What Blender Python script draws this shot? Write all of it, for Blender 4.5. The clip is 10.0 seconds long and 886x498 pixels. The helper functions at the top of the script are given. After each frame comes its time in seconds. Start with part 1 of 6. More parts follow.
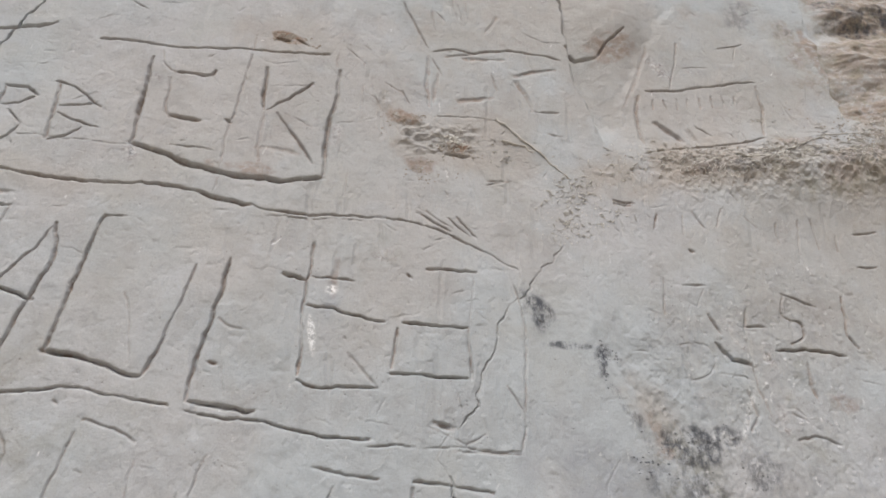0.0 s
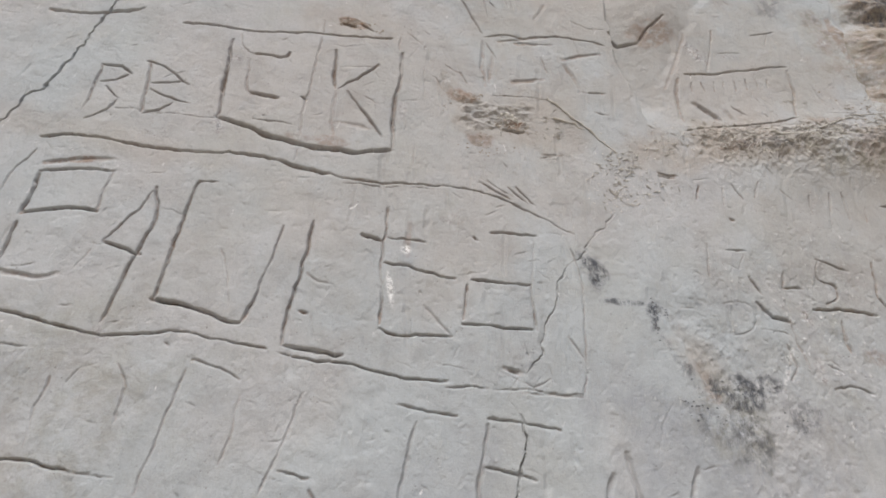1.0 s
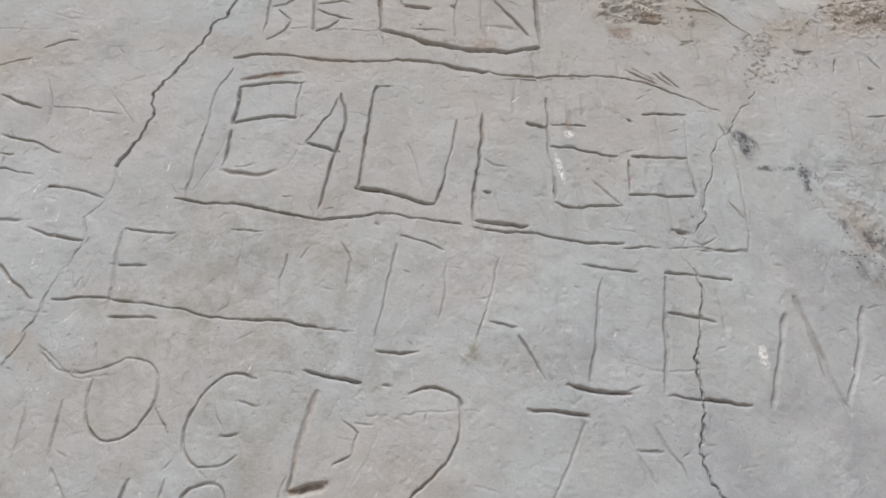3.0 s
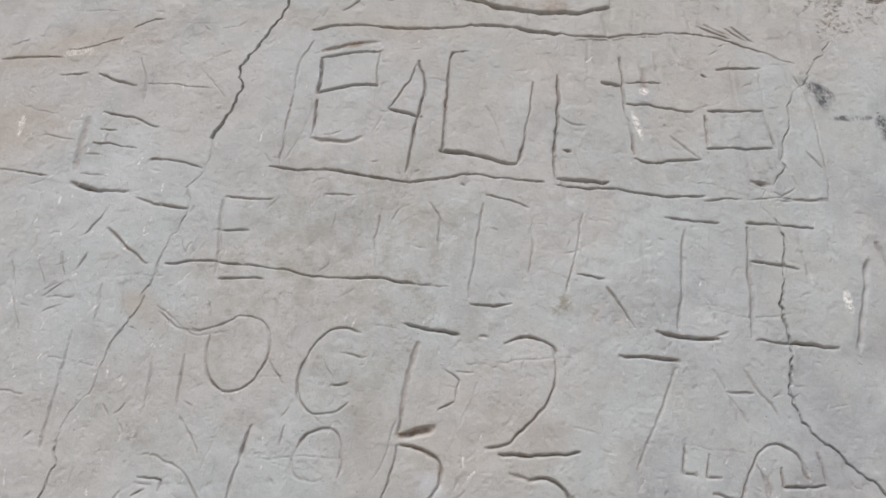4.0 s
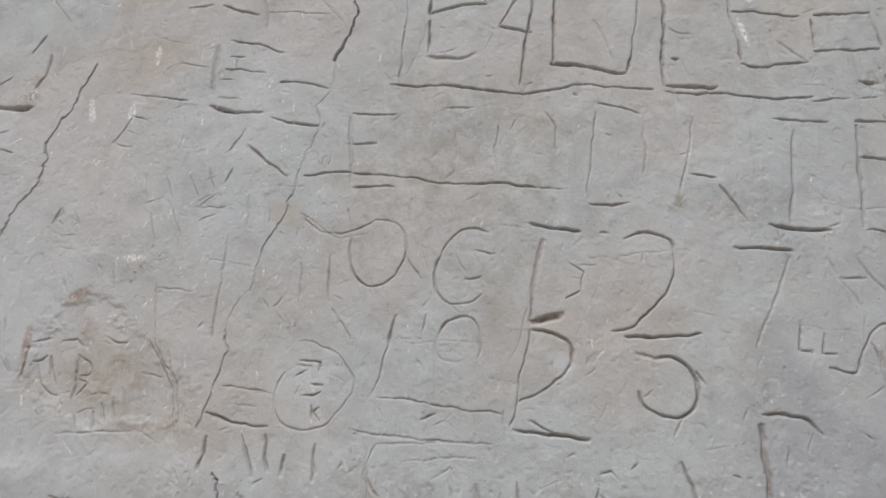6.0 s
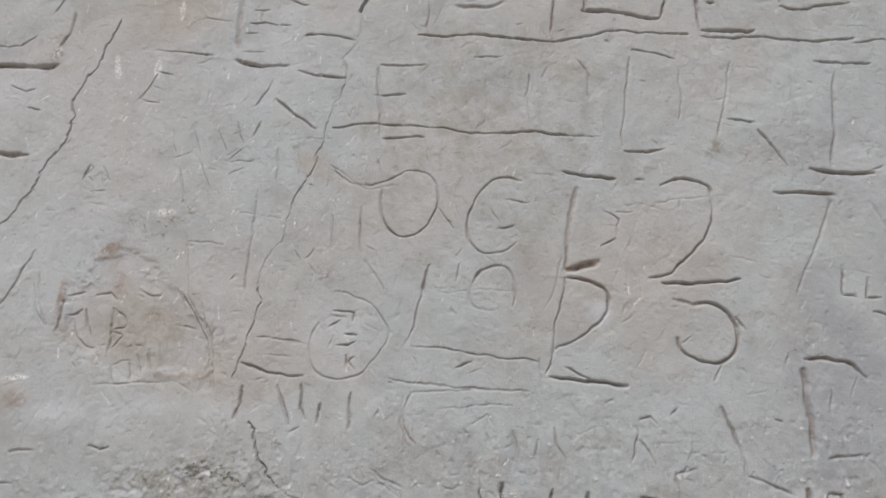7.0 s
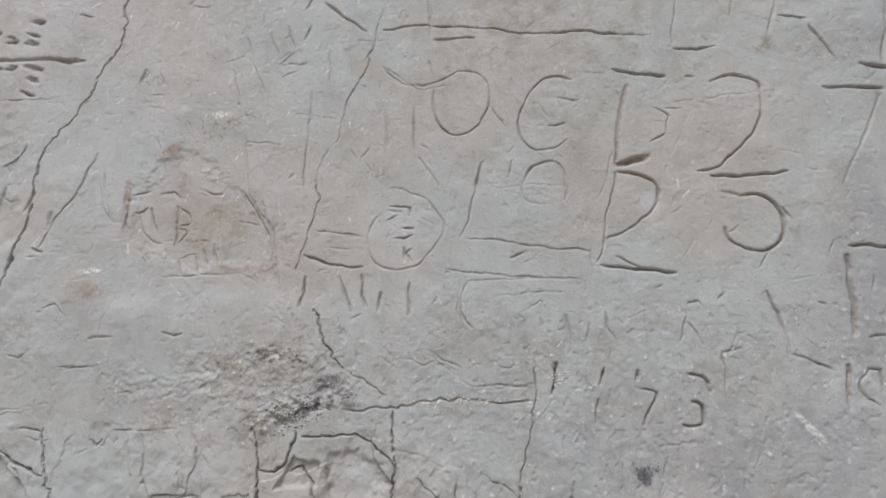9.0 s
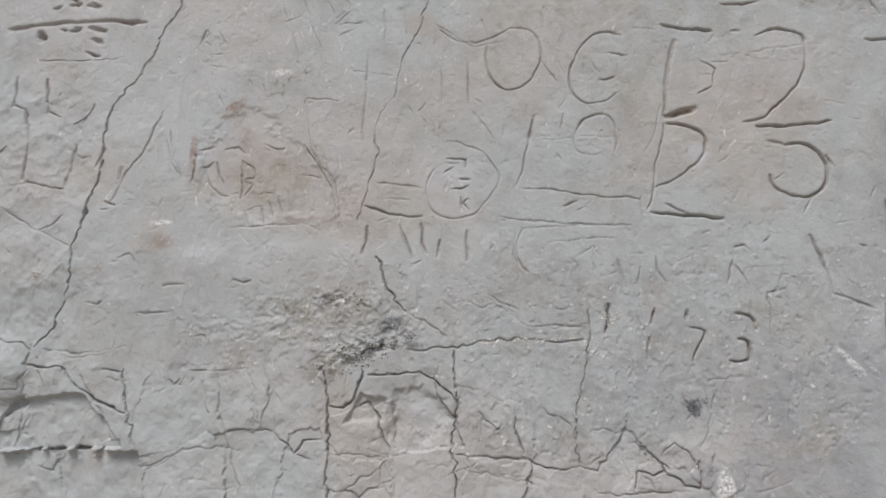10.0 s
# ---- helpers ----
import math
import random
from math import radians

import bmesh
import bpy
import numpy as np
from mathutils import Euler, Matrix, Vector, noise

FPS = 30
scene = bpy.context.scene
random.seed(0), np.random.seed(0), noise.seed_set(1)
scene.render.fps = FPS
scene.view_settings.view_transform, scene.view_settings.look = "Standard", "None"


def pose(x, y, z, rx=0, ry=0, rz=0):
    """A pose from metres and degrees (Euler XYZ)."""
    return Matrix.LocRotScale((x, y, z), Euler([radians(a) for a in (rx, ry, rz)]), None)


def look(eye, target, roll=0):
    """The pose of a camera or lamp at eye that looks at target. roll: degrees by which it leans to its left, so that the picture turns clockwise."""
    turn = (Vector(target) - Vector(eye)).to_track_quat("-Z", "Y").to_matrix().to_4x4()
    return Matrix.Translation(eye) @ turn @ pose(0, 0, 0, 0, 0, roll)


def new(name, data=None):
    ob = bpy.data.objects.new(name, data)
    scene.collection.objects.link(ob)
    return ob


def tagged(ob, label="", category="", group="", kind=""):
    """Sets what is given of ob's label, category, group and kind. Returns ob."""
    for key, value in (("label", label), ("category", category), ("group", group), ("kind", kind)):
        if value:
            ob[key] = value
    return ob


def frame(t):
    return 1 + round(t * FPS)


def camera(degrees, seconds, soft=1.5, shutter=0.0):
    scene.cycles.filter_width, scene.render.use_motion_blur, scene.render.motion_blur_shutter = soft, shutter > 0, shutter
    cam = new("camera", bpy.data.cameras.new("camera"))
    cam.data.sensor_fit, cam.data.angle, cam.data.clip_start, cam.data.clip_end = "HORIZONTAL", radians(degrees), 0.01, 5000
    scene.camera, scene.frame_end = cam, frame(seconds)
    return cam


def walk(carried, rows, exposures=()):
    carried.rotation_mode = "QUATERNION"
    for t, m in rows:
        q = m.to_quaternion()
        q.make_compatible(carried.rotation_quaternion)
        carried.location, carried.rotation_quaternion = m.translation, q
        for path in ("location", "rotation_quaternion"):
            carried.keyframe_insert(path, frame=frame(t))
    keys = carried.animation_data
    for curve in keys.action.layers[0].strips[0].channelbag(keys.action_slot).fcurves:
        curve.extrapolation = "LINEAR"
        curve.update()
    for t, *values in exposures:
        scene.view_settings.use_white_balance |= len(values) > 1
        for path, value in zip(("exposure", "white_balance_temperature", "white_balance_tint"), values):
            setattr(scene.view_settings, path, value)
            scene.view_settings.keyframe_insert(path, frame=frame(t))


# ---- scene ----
cam = camera(71.8, 10.0, soft=1.7)
PATH = [
    (0, (0.035, 0.011, 2.042), (0.283, 1.752, 2.992), 0.4),
    (0.5, (-0.055, -0.007, 1.994), (0.192, 1.73, 2.954), 0.8),
    (1, (-0.083, -0.023, 1.932), (0.15, 1.718, 2.889), 0.8),
    (1.5, (-0.132, -0.028, 1.871), (0.079, 1.725, 2.81), 0.4),
    (2, (-0.196, -0.031, 1.826), (-0.022, 1.749, 2.722), -0.1),
    (2.5, (-0.265, -0.037, 1.781), (-0.129, 1.764, 2.639), -0.5),
    (4, (-0.451, -0.072, 1.701), (-0.437, 1.778, 2.461), -1.5),
    (4.5, (-0.502, -0.088, 1.665), (-0.519, 1.78, 2.38), -1.6),
    (5, (-0.545, -0.101, 1.634), (-0.592, 1.778, 2.318), -1.7),
    (5.5, (-0.592, -0.125, 1.603), (-0.667, 1.762, 2.262), -1.6),
    (7, (-0.666, -0.093, 1.522), (-0.806, 1.814, 2.108), -1.9),
    (7.5, (-0.701, -0.08, 1.487), (-0.85, 1.838, 2.033), -1.9),
    (8, (-0.721, -0.095, 1.467), (-0.879, 1.834, 1.968), -2.0),
    (8.5, (-0.739, -0.118, 1.456), (-0.905, 1.822, 1.915), -2.1),
    (9, (-0.754, -0.112, 1.411), (-0.927, 1.832, 1.85), -1.9),
    (9.5, (-0.791, -0.125, 1.375), (-0.974, 1.824, 1.782), -2.0),
    (10, (-0.851, -0.167, 1.346), (-1.042, 1.788, 1.718), -2.1),
]
walk(cam, [(t, look(eye, target, roll)) for t, eye, target, roll in PATH],
     [(0, 0.13), (2.5, 0.1), (4, 0.17), (4.5, 0.05), (5, -0.01), (7, -0.03), (10, -0.04)])

# ---- light: bright overcast day, the cliff in open shade ----
world = bpy.data.worlds.new("sky")
scene.world = world
world.use_nodes = True
wn = world.node_tree.nodes
sky = wn.new("ShaderNodeTexSky")
sky.sky_type, sky.sun_disc = "NISHITA", False
sky.sun_elevation, sky.sun_rotation = radians(62), radians(200)
sky.air_density, sky.dust_density, sky.ozone_density = 1.0, 4.0, 1.0
world.node_tree.links.new(sky.outputs["Color"], wn["Background"].inputs["Color"])
wn["Background"].inputs["Strength"].default_value = 0.10
sun = new("sun", bpy.data.lights.new("sun", "SUN"))
sun.data.energy, sun.data.angle, sun.data.color = 2.5, radians(30), (1.0, 0.99, 0.968)
sun.matrix_world = look((-1.2, -3.0, 8.0), (0.0, 0.98, 2.0))


# ---- materials ----
def rock(name, grey, warm, rough=0.9, bump=1.0):
    """Weathered soft sandstone: grey-buff ground, warm drifts, brown dust, dark lichen and painted shade, pale scuffs.
    """
    m = bpy.data.materials.new(name)
    m.use_nodes = True
    nt = m.node_tree
    n, l = nt.nodes, nt.links
    bsdf = n["Principled BSDF"]
    geo = n.new("ShaderNodeNewGeometry")

    def noise_at(scale, detail=6, roughness=0.6, stretch=(1, 1, 1)):
        mp = n.new("ShaderNodeMapping")
        mp.inputs["Scale"].default_value = stretch
        l.new(geo.outputs["Position"], mp.inputs["Vector"])
        t = n.new("ShaderNodeTexNoise")
        t.inputs["Scale"].default_value = scale
        t.inputs["Detail"].default_value = detail
        t.inputs["Roughness"].default_value = roughness
        l.new(mp.outputs["Vector"], t.inputs["Vector"])
        return t.outputs["Fac"]

    def ramp(src, a, b):
        r = n.new("ShaderNodeMapRange")
        r.interpolation_type = "SMOOTHSTEP"
        r.inputs["From Min"].default_value, r.inputs["From Max"].default_value = a, b
        l.new(src, r.inputs["Value"])
        return r.outputs["Result"]

    def mix(fac, a, b, kind="MIX"):
        x = n.new("ShaderNodeMix")
        x.data_type, x.blend_type = "RGBA", kind
        for key, v in ((0, fac), (6, a), (7, b)):
            if isinstance(v, (tuple, float, int)):
                x.inputs[key].default_value = (*v, 1) if isinstance(v, tuple) else v
            else:
                l.new(v, x.inputs[key])
        return x.outputs[2]

    def maths(op, a, b):
        x = n.new("ShaderNodeMath")
        x.operation = op
        for i, v in enumerate((a, b)):
            if isinstance(v, (float, int)):
                x.inputs[i].default_value = v
            else:
                l.new(v, x.inputs[i])
        return x.outputs[0]

    def attr(key):
        a = n.new("ShaderNodeAttribute")
        a.attribute_name = key
        return a.outputs["Fac"]

    mottled = noise_at(9, 7, 0.65)
    grain = noise_at(420, 3, 0.7)
    bedding = noise_at(26, 6, 0.62, (1.1, 1, 0.9))
    broad = noise_at(2.3, 4, 0.55)
    col = mix(ramp(broad, 0.40, 0.60), grey, warm)
    col = mix(maths("MULTIPLY", ramp(mottled, 0.45, 0.72), 0.55), col, tuple(0.72 * c for c in warm))
    col = mix(maths("MULTIPLY", ramp(bedding, 0.5, 0.75), 0.35), col, tuple(min(1, 1.22 * c) for c in grey))
    col = mix(maths("MULTIPLY", ramp(noise_at(5.5, 5, 0.6), 0.5, 0.7), 0.5), col, (0.405, 0.406, 0.389))
    col = mix(maths("MULTIPLY", ramp(noise_at(240, 5, 0.75), 0.55, 0.75), 0.45), col, (0.24, 0.215, 0.19))
    warmth = attr("warmth")
    col = mix(maths("MULTIPLY", warmth, maths("ADD", 0.45, maths("MULTIPLY", mottled, 0.6))), col, (0.376, 0.324, 0.272))
    olive = attr("olive")
    col = mix(maths("MULTIPLY", olive, ramp(noise_at(30, 6, 0.7), 0.42, 0.62)), col, (0.25, 0.235, 0.18))
    bluish = attr("bluish")
    col = mix(maths("MULTIPLY", bluish, ramp(noise_at(8, 6, 0.65), 0.32, 0.62)), col, (0.325, 0.335, 0.352))
    bleached = attr("bleached")
    col = mix(maths("MULTIPLY", bleached, ramp(noise_at(10, 6, 0.65), 0.34, 0.6)), col, (0.475, 0.483, 0.497))
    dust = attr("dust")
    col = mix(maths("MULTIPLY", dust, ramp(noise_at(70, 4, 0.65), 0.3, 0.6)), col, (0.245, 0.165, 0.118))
    # black crust colour, which also paints the overhang shade at the upper right
    soot_shade = attr("soot_shade")
    col = mix(maths("MULTIPLY", soot_shade, ramp(noise_at(42, 9, 0.78, (1.2, 1, 0.7)), 0.40, 0.62)), col, (0.075, 0.078, 0.088))
    # pale scuffs and bruises left by small blows
    scuff = ramp(noise_at(55, 4, 0.8, (1, 1, 0.7)), 0.70, 0.76)
    col = mix(maths("MULTIPLY", scuff, 0.35), col, (0.68, 0.67, 0.65))
    col = mix(maths("MULTIPLY", attr("scuffed"), ramp(noise_at(160, 4, 0.8), 0.42, 0.56)), col, (0.80, 0.79, 0.775))
    speck = n.new("ShaderNodeTexVoronoi")
    speck.inputs["Scale"].default_value = 90
    l.new(geo.outputs["Position"], speck.inputs["Vector"])
    dot = maths("MULTIPLY", ramp(speck.outputs["Distance"], 0.16, 0.05), ramp(noise_at(14, 3), 0.5, 0.62))
    col = mix(maths("MULTIPLY", dot, 0.45), col, (0.14, 0.11, 0.085))
    col = mix(1.0, col, mix(grain, (0.82, 0.82, 0.82), (1.16, 1.16, 1.16)), "MULTIPLY")
    l.new(col, bsdf.inputs["Base Color"])
    bsdf.inputs["Roughness"].default_value = rough
    bsdf.inputs["Specular IOR Level"].default_value = 0.2
    total = maths("ADD", maths("MULTIPLY", noise_at(130, 6, 0.72), 0.7), maths("MULTIPLY", grain, 0.35))
    total = maths("ADD", total, maths("MULTIPLY", bedding, 1.0))
    total = maths("SUBTRACT", total, maths("MULTIPLY", dot, 0.8))
    b = n.new("ShaderNodeBump")
    b.inputs["Strength"].default_value = 0.52 * bump
    b.inputs["Distance"].default_value = 0.004
    l.new(total, b.inputs["Height"])
    l.new(b.outputs["Normal"], bsdf.inputs["Normal"])
    return m


def plain(name, a, b, scale, rough=0.9):
    """Two tones of one colour mottled by noise, with a fine bump."""
    m = bpy.data.materials.new(name)
    m.use_nodes = True
    n, l = m.node_tree.nodes, m.node_tree.links
    bsdf = n["Principled BSDF"]
    geo = n.new("ShaderNodeNewGeometry")
    t = n.new("ShaderNodeTexNoise")
    t.inputs["Scale"].default_value, t.inputs["Detail"].default_value = scale, 6
    l.new(geo.outputs["Position"], t.inputs["Vector"])
    x = n.new("ShaderNodeMix")
    x.data_type = "RGBA"
    x.inputs[6].default_value, x.inputs[7].default_value = (*a, 1), (*b, 1)
    l.new(t.outputs["Fac"], x.inputs[0])
    l.new(x.outputs[2], bsdf.inputs["Base Color"])
    bp = n.new("ShaderNodeBump")
    bp.inputs["Strength"].default_value, bp.inputs["Distance"].default_value = 0.5, 0.003
    l.new(t.outputs["Fac"], bp.inputs["Height"])
    l.new(bp.outputs["Normal"], bsdf.inputs["Normal"])
    bsdf.inputs["Roughness"].default_value = rough
    return m


STONE = rock("buff_sandstone", (0.411, 0.430, 0.437), (0.440, 0.432, 0.428))
SOIL = plain("pale_dry_soil", (0.30, 0.26, 0.21), (0.40, 0.36, 0.30), 6)
LICHEN = plain("dark_lichen", (0.045, 0.046, 0.042), (0.19, 0.185, 0.16), 60)
SOOT = plain("blackened_crust", (0.06, 0.063, 0.07), (0.22, 0.22, 0.23), 90)
DUST = plain("brown_grit", (0.20, 0.165, 0.13), (0.42, 0.37, 0.31), 80)
PALE = plain("pale_grit", (0.50, 0.47, 0.42), (0.68, 0.65, 0.60), 80)
STRAW = plain("dry_root", (0.40, 0.37, 0.33), (0.58, 0.555, 0.51), 120)

# ---- the rock face as one relief, x along it, z up, height towards the viewer ----
FACE = 0.984
STEP = 0.0019
X0, X1, Z0, Z1 = -2.02, 1.56, 1.02, 3.54
xs = np.arange(X0, X1, STEP)
zs = np.arange(Z0, Z1, STEP)
NX, NZ = len(xs), len(zs)
GX, GZ = np.meshgrid(xs, zs)
rng = np.random.default_rng(7)


def cloud(cell, seed, sx=1.0, sz=1.0):
    """Smooth noise from -1 to 1 over the grid; cell: its size in metres."""
    r = np.random.default_rng(seed)
    fx, fz = (xs - X0) / (cell * sx) + 1, (zs - Z0) / (cell * sz) + 1
    lattice = r.uniform(-1, 1, (int(fz[-1]) + 3, int(fx[-1]) + 3))
    ix, iz = fx.astype(int), fz.astype(int)
    tx, tz = fx - ix, fz - iz
    tx, tz = tx * tx * (3 - 2 * tx), (tz * tz * (3 - 2 * tz))[:, None]
    row = lattice[:, ix] * (1 - tx) + lattice[:, ix + 1] * tx
    return row[iz] * (1 - tz) + row[iz + 1] * tz


def clouds(cell, octaves, seed, sx=1.0, sz=1.0, gain=0.55):
    return sum(gain ** k * cloud(cell / 2 ** k, seed + 31 * k, sx, sz) for k in range(octaves))


def smooth(a, b, x):
    t = np.clip((x - a) / (b - a), 0, 1)
    return t * t * (3 - 2 * t)


def swell(x, z, rx, rz, height, turn=0.0):
    """A soft bulge (or hollow, with height below 0)."""
    c, s = math.cos(radians(turn)), math.sin(radians(turn))
    dx, dz = GX - x, GZ - z
    return height * np.exp(-((dx * c + dz * s) / rx) ** 2 - ((dz * c - dx * s) / rz) ** 2)


base = 0.006 * clouds(0.9, 2, 3) + 0.0022 * clouds(0.16, 3, 11, 1.1, 1.0) + 0.0005 * clouds(0.018, 3, 23, 0.9, 1.1)
base += 0.0009 * smooth(0.35, 0.9, clouds(0.05, 3, 29, 1.0, 1.0)) + 0.0013 * clouds(0.05, 2, 37, 0.6, 3.0)
carve = np.zeros_like(base)
owner = np.full(base.shape, -1, np.int32)
shade = {k: np.zeros_like(base) for k in ("warmth", "olive", "bluish", "dust", "soot_shade", "scuffed", "bleached")}
wobx, wobz = 0.0020 * clouds(0.03, 3, 41, gain=0.65), 0.0020 * clouds(0.03, 3, 43, gain=0.65)
jagx, jagz = 0.0042 * clouds(0.03, 3, 47, gain=0.75), 0.0042 * clouds(0.035, 3, 53, gain=0.7)
rasp = clouds(0.009, 2, 58)
wear = 0.8 * cloud(0.055, 59) + 0.35 * cloud(0.02, 60)

things, strokes = [], []


def inscription(name, label, category):
    """Begin a carved group; the strokes that follow are its parts."""
    things.append((name, label, category))


def stroke(name):
    strokes.append((name, len(things) - 1))


def window(pts, pad):
    ux, uz = [p[0] for p in pts], [p[1] for p in pts]
    i0, i1 = int((min(ux) - pad - X0) / STEP), int((max(ux) + pad - X0) / STEP) + 2
    j0, j1 = int((min(uz) - pad - Z0) / STEP), int((max(uz) + pad - Z0) / STEP) + 2
    return slice(max(j0, 0), max(min(j1, NZ), 0)), slice(max(i0, 0), max(min(i1, NX), 0))


def reach(pts, wx, wz, win, upper=1.0):
    """Distance to a polyline, and how far along it the nearest place lies (0 to 1)."""
    px, pz = GX[win] + wx[win], GZ[win] + wz[win]
    best, along = np.full(px.shape, 9.0), np.zeros(px.shape)
    total = sum(math.dist(a, b) for a, b in zip(pts, pts[1:])) or 1e-6
    done = 0.0
    for (ax, az), (bx, bz) in zip(pts, pts[1:]):
        d2 = (bx - ax) ** 2 + (bz - az) ** 2 or 1e-9
        t = np.clip(((px - ax) * (bx - ax) + (pz - az) * (bz - az)) / d2, 0, 1)
        off = pz - az - t * (bz - az)
        d = np.hypot(px - ax - t * (bx - ax), np.where(off > 0, upper * off, off))
        near = d < best
        best = np.where(near, d, best)
        along = np.where(near, (done + t * math.sqrt(d2)) / total, along)
        done += math.sqrt(d2)
    return best, along, total


def flowing(pts):
    """A smooth curve through pts."""
    q = [pts[0], *pts, pts[-1]]
    out = []
    for a, b, c, d in zip(q, q[1:], q[2:], q[3:]):
        for k in range(4):
            t = k / 4
            out.append(tuple(0.5 * (2 * b[i] + (c[i] - a[i]) * t + (2 * a[i] - 5 * b[i] + 4 * c[i] - d[i]) * t * t
                                    + (3 * b[i] - a[i] - 3 * c[i] + d[i]) * t ** 3) for i in (0, 1)))
    return out + [pts[-1]]


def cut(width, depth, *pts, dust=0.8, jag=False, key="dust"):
    """Carve a groove along pts; width and depth in millimetres. It belongs to the newest stroke."""
    w, d = max(0.001 * width * 0.42, 0.0017), 0.001 * depth * (0.72 + 0.02 * min(depth, 10)) * min(1.0, 0.4 + 0.6 * width / 4)
    if not jag and len(pts) > 3:
        pts = flowing(pts)
    win = window(pts, w + 0.02)
    if carve[win].size == 0:
        return
    dist, along, total = reach(pts, jagx if jag else wobx, jagz if jag else wobz, win, 1.0 if jag else 2.0)
    w_here = np.maximum(w * (1 + (0.5 if jag else 0.3) * wear[win]), 0.0016)
    dist = dist + (0.0 if jag else 0.0005) * rasp[win]
    end = smooth(0, min(0.5, 0.012 / total + 0.02), np.minimum(along, 1 - along) + 0.004)
    p = np.clip(1 - dist / w_here, 0, 1)
    profile = smooth(0, 0.85, p)
    profile = (1.0 if jag else 0.9) * profile + (0.0 if jag else 0.1) * smooth(0, 1, 1 - dist / (2.2 * w))
    g = d * profile * (0.45 + 0.55 * end) * (1 + 0.45 * wear[win])
    old = carve[win]
    owner[win] = np.where((g > old) & (p > 0.12), len(strokes) - 1, owner[win])
    if jag:
        owner[win] = np.where((dist < w_here + 0.0036) & (owner[win] < 0), len(strokes) - 1, owner[win])
    carve[win] = np.maximum(old, g)
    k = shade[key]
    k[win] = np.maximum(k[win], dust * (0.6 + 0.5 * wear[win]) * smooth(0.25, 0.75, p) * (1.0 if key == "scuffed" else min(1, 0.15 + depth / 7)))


def crack(width, depth, *pts):
    cut(width * 0.62, depth * (0.3 + 0.7 * min(1, width / 9)), *pts, dust=0.4, jag=True)


def blotch(key, x, z, rx, rz, amount=1.0, turn=0.0):
    """A stain, or a patch of painted shade, with a ragged edge."""
    f = swell(x, z, rx, rz, 1.0, turn) + 0.30 * ragged
    lo, hi = (0.35, 0.75) if key in ("soot_shade", "dust", "scuffed") else (0.12, 0.95)
    shade[key][:] = np.maximum(shade[key], amount * smooth(lo, hi, f))


ragged = clouds(0.09, 4, 61, gain=0.65)

# ---- large forms of the face ----
base += swell(0.56, 3.24, 0.10, 0.13, 0.034) + swell(1.30, 3.10, 0.20, 0.30, 0.05) + swell(1.05, 2.84, 0.30, 0.10, 0.028, 12)


def drop(line, depth, width, low, side=1, soft=0.011):
    """A sharp drop beside a line of (z, x), easing back to the face over width."""
    d = side * (GX - np.interp(GZ, *zip(*line)) + 0.008 * clouds(0.06, 3, 87, gain=0.6))
    return depth * smooth(-0.003, soft, d) * np.exp(-(np.maximum(d, 0) / width) ** 2) * smooth(low - 0.03, low + 0.07, GZ)


base -= drop([(2.86, 0.51), (2.952, 0.488), (3.047, 0.461), (3.171, 0.452), (3.4, 0.446)], 0.024, 0.085, 2.86)
base -= drop([(2.86, 0.545), (2.964, 0.583), (3.11, 0.646), (3.3, 0.75)], 0.006, 0.05, 2.88, -1, 0.03)
base -= drop([(2.96, 1.096), (3.14, 1.098), (3.3, 1.106), (3.5, 1.12)], 0.022, 0.10, 2.97)
# the dusty ledge under the small framed panel
ledge = 2.845 + 0.10 * (GX - 0.7) + 0.02 * clouds(0.2, 3, 71)
base += 0.008 * smooth(0.45, 0.75, GX) * np.exp(-((GZ - ledge + 0.03) / 0.03) ** 2)
rough_top = smooth(1.10, 1.22, GX + 0.05 * ragged) * smooth(2.75, 2.95, GZ)
base += rough_top * (0.012 - 0.024 * np.abs(clouds(0.20, 5, 73, 1.5, 0.55, 0.5)) + 0.0022 * clouds(0.03, 3, 75))
base -= swell(1.36, 3.32, 0.22, 0.035, 0.03, 12) + swell(1.36, 3.14, 0.12, 0.02, 0.012, 6)
base += 0.007 * smooth(0.5, 0.8, GX) * np.exp(-((GZ - 2.80 - 0.1 * (GX - 0.8)) / 0.06) ** 2) * (0.5 - np.abs(clouds(0.04, 4, 77, gain=0.65)))
# edge of the slab on which the right-hand dates stand
lower = (GX - 0.425) + 0.58 * (GZ - 2.42) + 0.010 * ragged
lower = smooth(0.0, 0.014, lower) * np.exp(-(np.maximum(lower, 0) / 0.16) ** 2) * smooth(2.44, 2.36, GZ)
base -= lower * (0.0045 + 0.002 * clouds(0.022, 3, 89, gain=0.6))
# shallow recess with initials, and the swept hollow below it
base += 0.003 * smooth(0.0, 1.0, swell(-1.33, 1.56, 0.24, 0.05, 1.0) + 0.15 * ragged)
crumbly = smooth(0.3, 0.7, swell(-1.22, 1.44, 0.24, 0.06, 1.0) + 0.2 * ragged)
base += crumbly * 0.0028 * (0.4 - np.abs(clouds(0.03, 4, 79, 1.1, 0.9, 0.62)))
base += 0.012 * smooth(-1.52, -1.70, GX + 0.3 * (GZ - 2.0)) * smooth(1.4, 1.6, GZ)
edge_rough = smooth(-1.60, -1.75, GX) * smooth(2.1, 1.9, GZ)
base += edge_rough * 0.0045 * (0.4 - np.abs(clouds(0.08, 4, 83, gain=0.55)))

